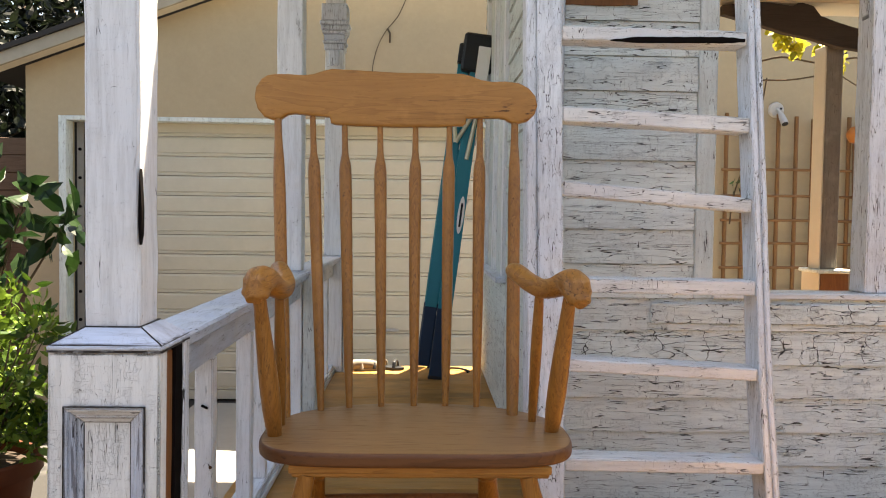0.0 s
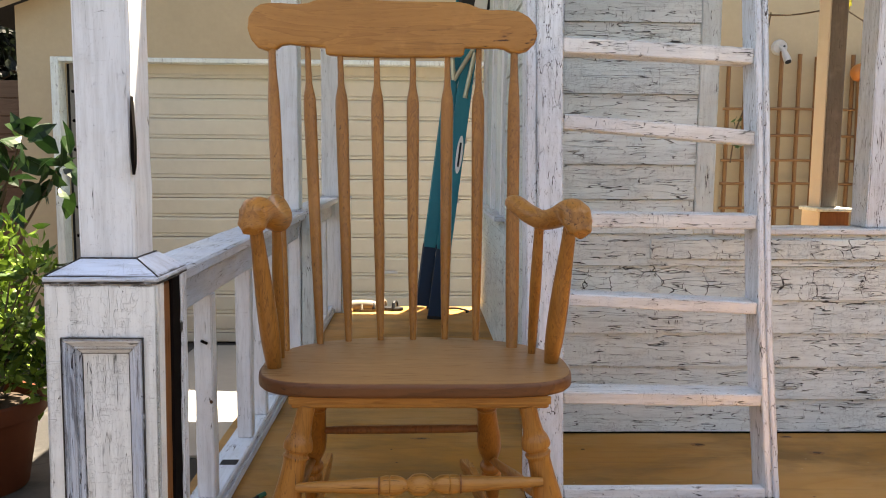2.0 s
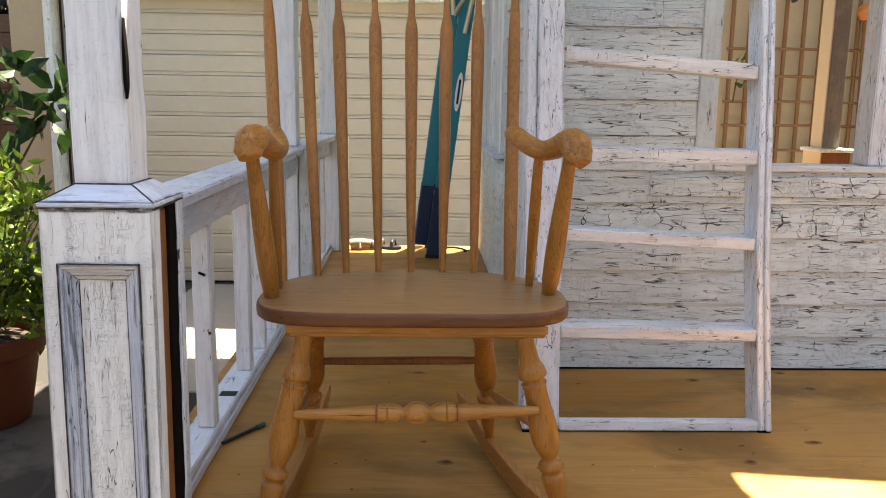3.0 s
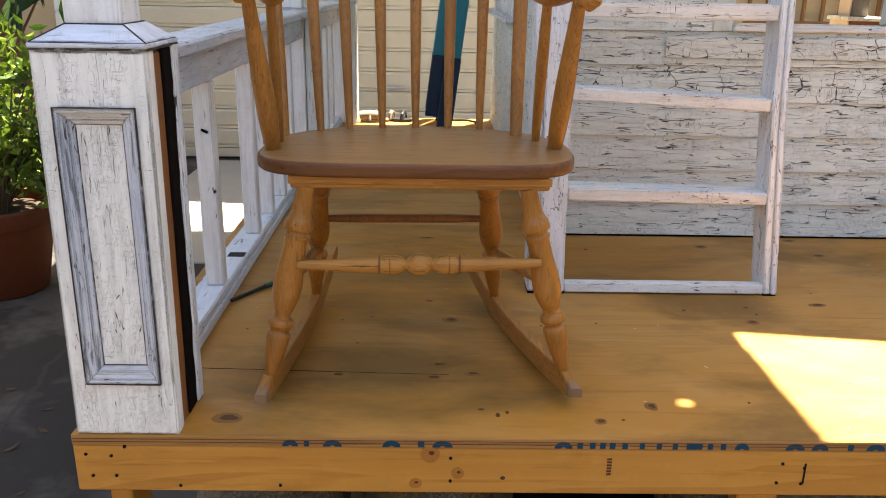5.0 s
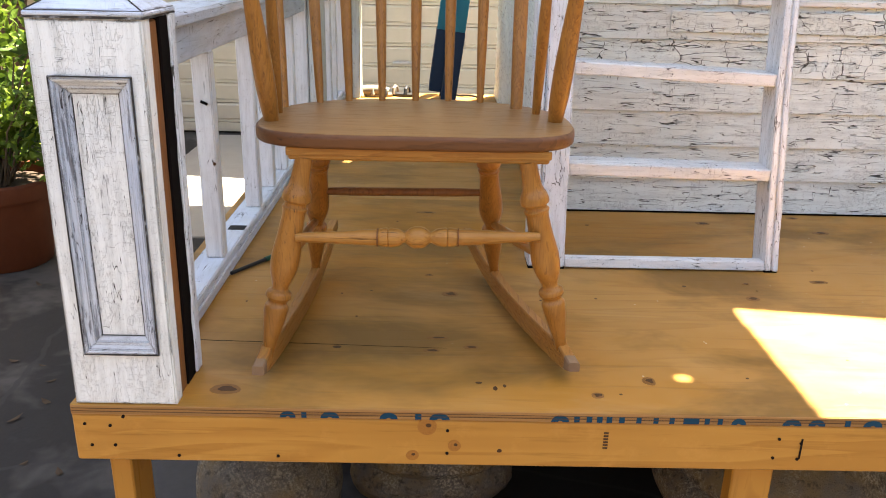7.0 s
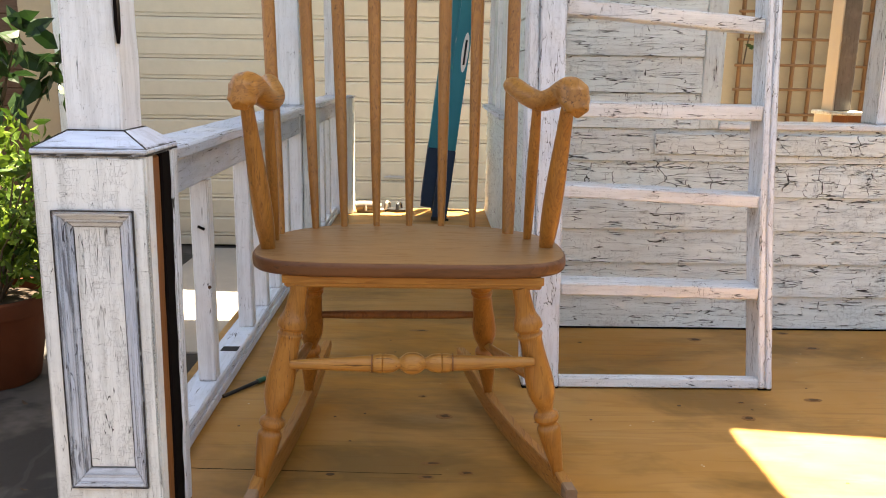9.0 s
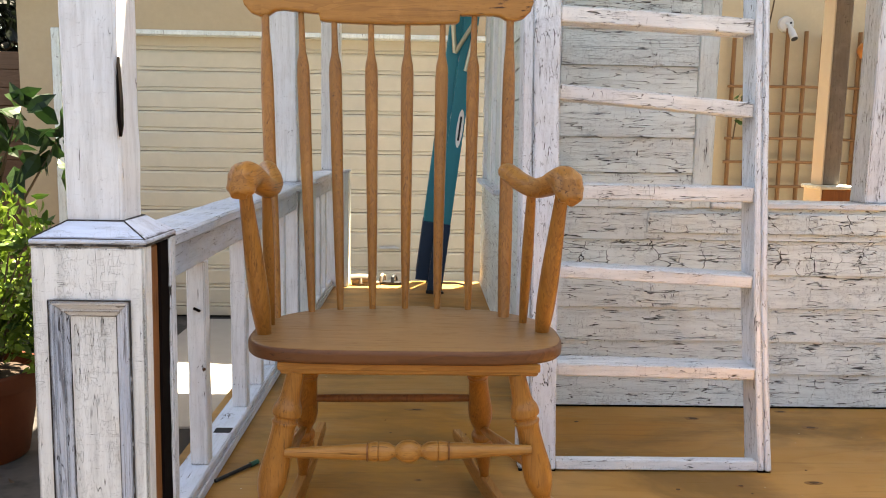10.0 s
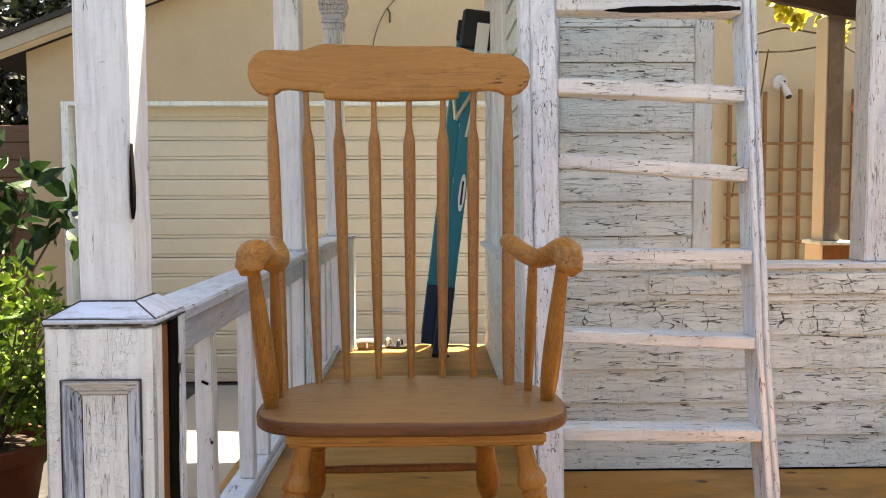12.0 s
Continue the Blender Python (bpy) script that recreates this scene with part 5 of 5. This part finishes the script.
part("cap", tube([(-0.437, 0.668, 0.006), (-0.424, 0.688, 0.006)], 0.006, 10), plain("dark_green_plastic", (0.02, 0.10, 0.06), 0.4), marker, "", True)

# ---- marks of the stage: knots, nails, stencil ----


def disc(x, y, rx, ry, z=0.0, turn=0.0, wob=0.15):
    ring = []
    for i in range(18):
        a = 2 * math.pi * i / 18
        k = 1 + wob * noise.noise(Vector((x * 50 + math.cos(a), y * 50 + math.sin(a), 0)))
        u, w = rx * k * math.cos(a), ry * k * math.sin(a)
        ring.append((x + u * math.cos(turn) - w * math.sin(turn), y + u * math.sin(turn) + w * math.cos(turn), z))
    return ring


def knots():
    r = random.Random(12)
    spots = [(-0.382, 0.058, 0.026, 0.017), (0.008, 0.489, 0.019, 0.013), (0.259, 0.057, 0.011, 0.010), (0.686, 0.494, 0.015, 0.013), (0.36, 0.111, 0.012, 0.015),
             (0.737, 1.035, 0.020, 0.014), (1.046, 0.967, 0.024, 0.013), (0.682, 1.164, 0.024, 0.018), (-0.04, 0.60, 0.010, 0.006), (0.045, 0.232, 0.014, 0.008),
             (-0.21, 0.224, 0.008, 0.005), (0.88, 0.60, 0.022, 0.010), (0.70, 0.58, 0.010, 0.006), (1.02, 1.10, 0.018, 0.010), (0.055, 0.095, 0.006, 0.003), (0.083, 0.076, 0.004, 0.007),
             (0.10, 0.085, 0.003, 0.005), (-0.055, 1.09, 0.03, 0.008), (-0.02, 0.27, 0.022, 0.006), (-0.03, 0.215, 0.016, 0.007), (0.55, 0.56, 0.005, 0.004), (0.40, 1.0, 0.006, 0.004)]
    spots += [(r.uniform(-0.45, 1.5), r.uniform(0.03, 1.1), 0.003, 0.0025) for _ in range(26)]
    for x, y, rx, ry in spots:
        knot = part("knot", slab(disc(x, y, rx, ry, -0.001), (0, 0, 0.0014), 0), M_KNOTRING if rx > 0.009 else M_KNOT, platform)
        if rx > 0.009:
            part("knot_core", slab(disc(x + 0.12 * rx, y + 0.1 * ry, 0.55 * rx, 0.5 * ry, -0.001, 0.0, 0.5), (0, 0, 0.0018), 0), M_KNOT, knot, "dark knot core")
    for u, w, s in ((750, 680, 0.017), (724, 733, 0.011), (800, 714, 0.012), (880, 722, 0.004)):
        x, z = (u - 787) / (1077 if u < 787 else 1054), -0.038 - (w - 686) * 0.00105
        part("knot", slab([(px, -0.0006, z + pz) for px, pz, _ in ((q[0] - x + x, q[1], 0) for q in disc(x, 0, s, s * 0.9))], (0, 0.0014, 0), 0), M_PALEKNOT if s > 0.01 else M_KNOT, platform)
        if s > 0.01:
            part("knot", slab([(q[0], -0.0009, z + 0.2 * s + q[1]) for q in disc(x + 0.15 * s, 0, 0.3 * s, 0.22 * s)], (0, 0.0014, 0), 0), M_KNOT, platform)
    for u, w in ((137, 677), (182, 680), (145, 716), (187, 716), (787, 686), (787, 728), (1375, 698), (1369, 733), (1415, 706), (1413, 735), (207, 664), (300, 735), (1280, 765), (480, 735)):
        x, z = (u - 787) / (1077 if u < 787 else 1054), -0.038 - (w - 686 - (u - 787) * 0.011) * 0.00105
        if z > -0.104:
            part("nail", turned((x, -0.0015, z), (x, 0.006, z), [(0, 0.0028), (1, 0.0028)], 10), M_STEEL, platform)


knots()
part("staple", box(0.5955, 0.5985, -0.0012, 0.002, -0.082, -0.043, 0), M_STEEL, platform, "dark rusted staple")
for i in range(6):
    part("print_bar", box(0.262, 0.270, -0.0008, 0.001, -0.0395 - 0.0058 * i, -0.0362 - 0.0058 * i, 0), M_KNOT, platform, "small dark printed mark")
stencil = [(501, 28, 1), (530, 9, 0), (576, 33, 1), (681, 32, 1), (734, 11, 0), (772, 36, 1), (984, 32, 1), (1013, 10, 0), (1035, 10, 0), (1053, 10, 0), (1070, 10, 0), (1092, 10, 0),
           (1122, 9, 0), (1152, 9, 0), (1180, 9, 0), (1214, 28, 0), (1242, 9, 0), (1265, 9, 0), (1298, 26, 1), (1392, 34, 1), (1436, 30, 1), (1490, 10, 0), (1535, 34, 1)]
for u, w, arch in stencil:
    x, h = (u - 787) / (1077 if u < 787 else 1054), w / 2 / 1060
    if arch:
        ring = [(x + h * math.cos(a), -0.0016, -0.0172 + 0.0125 * math.sin(a)) for a in (math.pi * i / 12 for i in range(13))]
        inner = [(x + h * 0.25 * math.cos(a), -0.0016, -0.0172 + 0.0025 * math.sin(a)) for a in (math.pi * i / 12 for i in range(12, -1, -1))]
        bm = slab(ring + inner, (0, 0.0008, 0), 0)
    else:
        bm = box(x - h, x + h, -0.0016, -0.0008, -0.0172, -0.006, 0)
    part("stencil_bar", bm, M_BLUEINK, platform)

# ---- stone ornaments stored under the stage ----
urn = thing("stone_urn", (-0.39, 0.45, GROUND), "weathered round stone urn under the stage", "urn")
part("body", lathe(smoothed([(0.12, 0), (0.15, 0.02), (0.158, 0.06), (0.150, 0.12), (0.135, 0.155), (0.132, 0.165), (0.150, 0.180), (0.163, 0.20), (0.166, 0.220), (0.163, 0.226), (0.154, 0.229), (0.154, 0.234), (0.164, 0.237), (0.172, 0.26), (0.172, 0.30), (0.16, 0.35), (0.13, 0.39), (0.09, 0.41), (0.0, 0.415)], 3), (-0.41, 0.47, GROUND), 48, 0.003), M_STONE, urn, "", True)
vase = thing("stone_vase", (0.82, 0.50, GROUND), "large weathered stone vase under the stage", "vase")
part("body", lathe(smoothed([(0.14, 0), (0.18, 0.02), (0.17, 0.06), (0.24, 0.14), (0.29, 0.22), (0.295, 0.26), (0.28, 0.29), (0.262, 0.30), (0.27, 0.32), (0.255, 0.37), (0.20, 0.44), (0.17, 0.50), (0.20, 0.53), (0.19, 0.56), (0.0, 0.56)], 3), (0.83, 0.56, GROUND), 44, 0.006), M_STONE, vase, "", True)


def lump(name, centre, size, lobes, label, category, seed):
    bm = bmesh.new()
    bmesh.ops.create_icosphere(bm, subdivisions=4, radius=1)
    for v in bm.verts:
        d = v.co.normalized()
        k = 1 + 0.10 * noise.noise(d * 2.2 + Vector((seed, 0, 0))) + lobes * abs(math.sin(4 * math.atan2(d.x, d.z))) * (0.3 + abs(d.y))
        v.co = Vector((d.x * size[0], d.y * size[1], d.z * size[2])) * k + Vector(centre)
    low = min(v.co.z for v in bm.verts)
    for v in bm.verts:
        v.co.z += GROUND - low
    return tagged(part(name, bm, M_STONE, None, "", True), label, category)


lump("stone_carving", (-0.03, 0.72, -0.5), (0.21, 0.15, 0.19), 0.16, "rounded weathered stone carving under the stage", "ornament", 2)
lump("stone_flower", (0.225, 0.45, -0.6), (0.13, 0.08, 0.082), 0.28, "small lobed stone ornament under the stage", "ornament", 5)

# ---- loose bits ----
tagged(part("dry_vine", tube(smoothed([(-0.20, GY - 0.01, 2.6), (-0.27, GY - 0.015, 2.44), (-0.36, GY - 0.012, 2.33), (-0.43, GY - 0.012, 2.2), (-0.47, GY - 0.012, 2.05), (-0.48, GY - 0.012, 1.9)], 5), 0.0032, 6), M_BARK), "dry vine stem clinging to the garage wall", "vine")
tagged(part("dry_twig", tube([(-0.355, GY - 0.012, 2.335), (-0.335, GY - 0.03, 2.30), (-0.335, GY - 0.03, 2.22)], 0.008, 6), M_BARK), "dry vine stub on the garage wall", "vine")
bm = bmesh.new()
r = random.Random(3)
for _ in range(34):
    w = any_way(r)
    w.z = 0.05
    leaf(bm, Vector((r.uniform(-2.6, -0.7), r.uniform(0.0, 2.4), GROUND + 0.006)), w.normalized(), w.cross(Vector((0, 0, 1))).normalized(), r.uniform(0.03, 0.07), r.uniform(0.012, 0.03))
tagged(part("leaf_litter", bm, plain("dead_leaf", (0.07, 0.045, 0.026), 0.8)), "dry leaves scattered on the concrete", "leaves", kind="stuff")
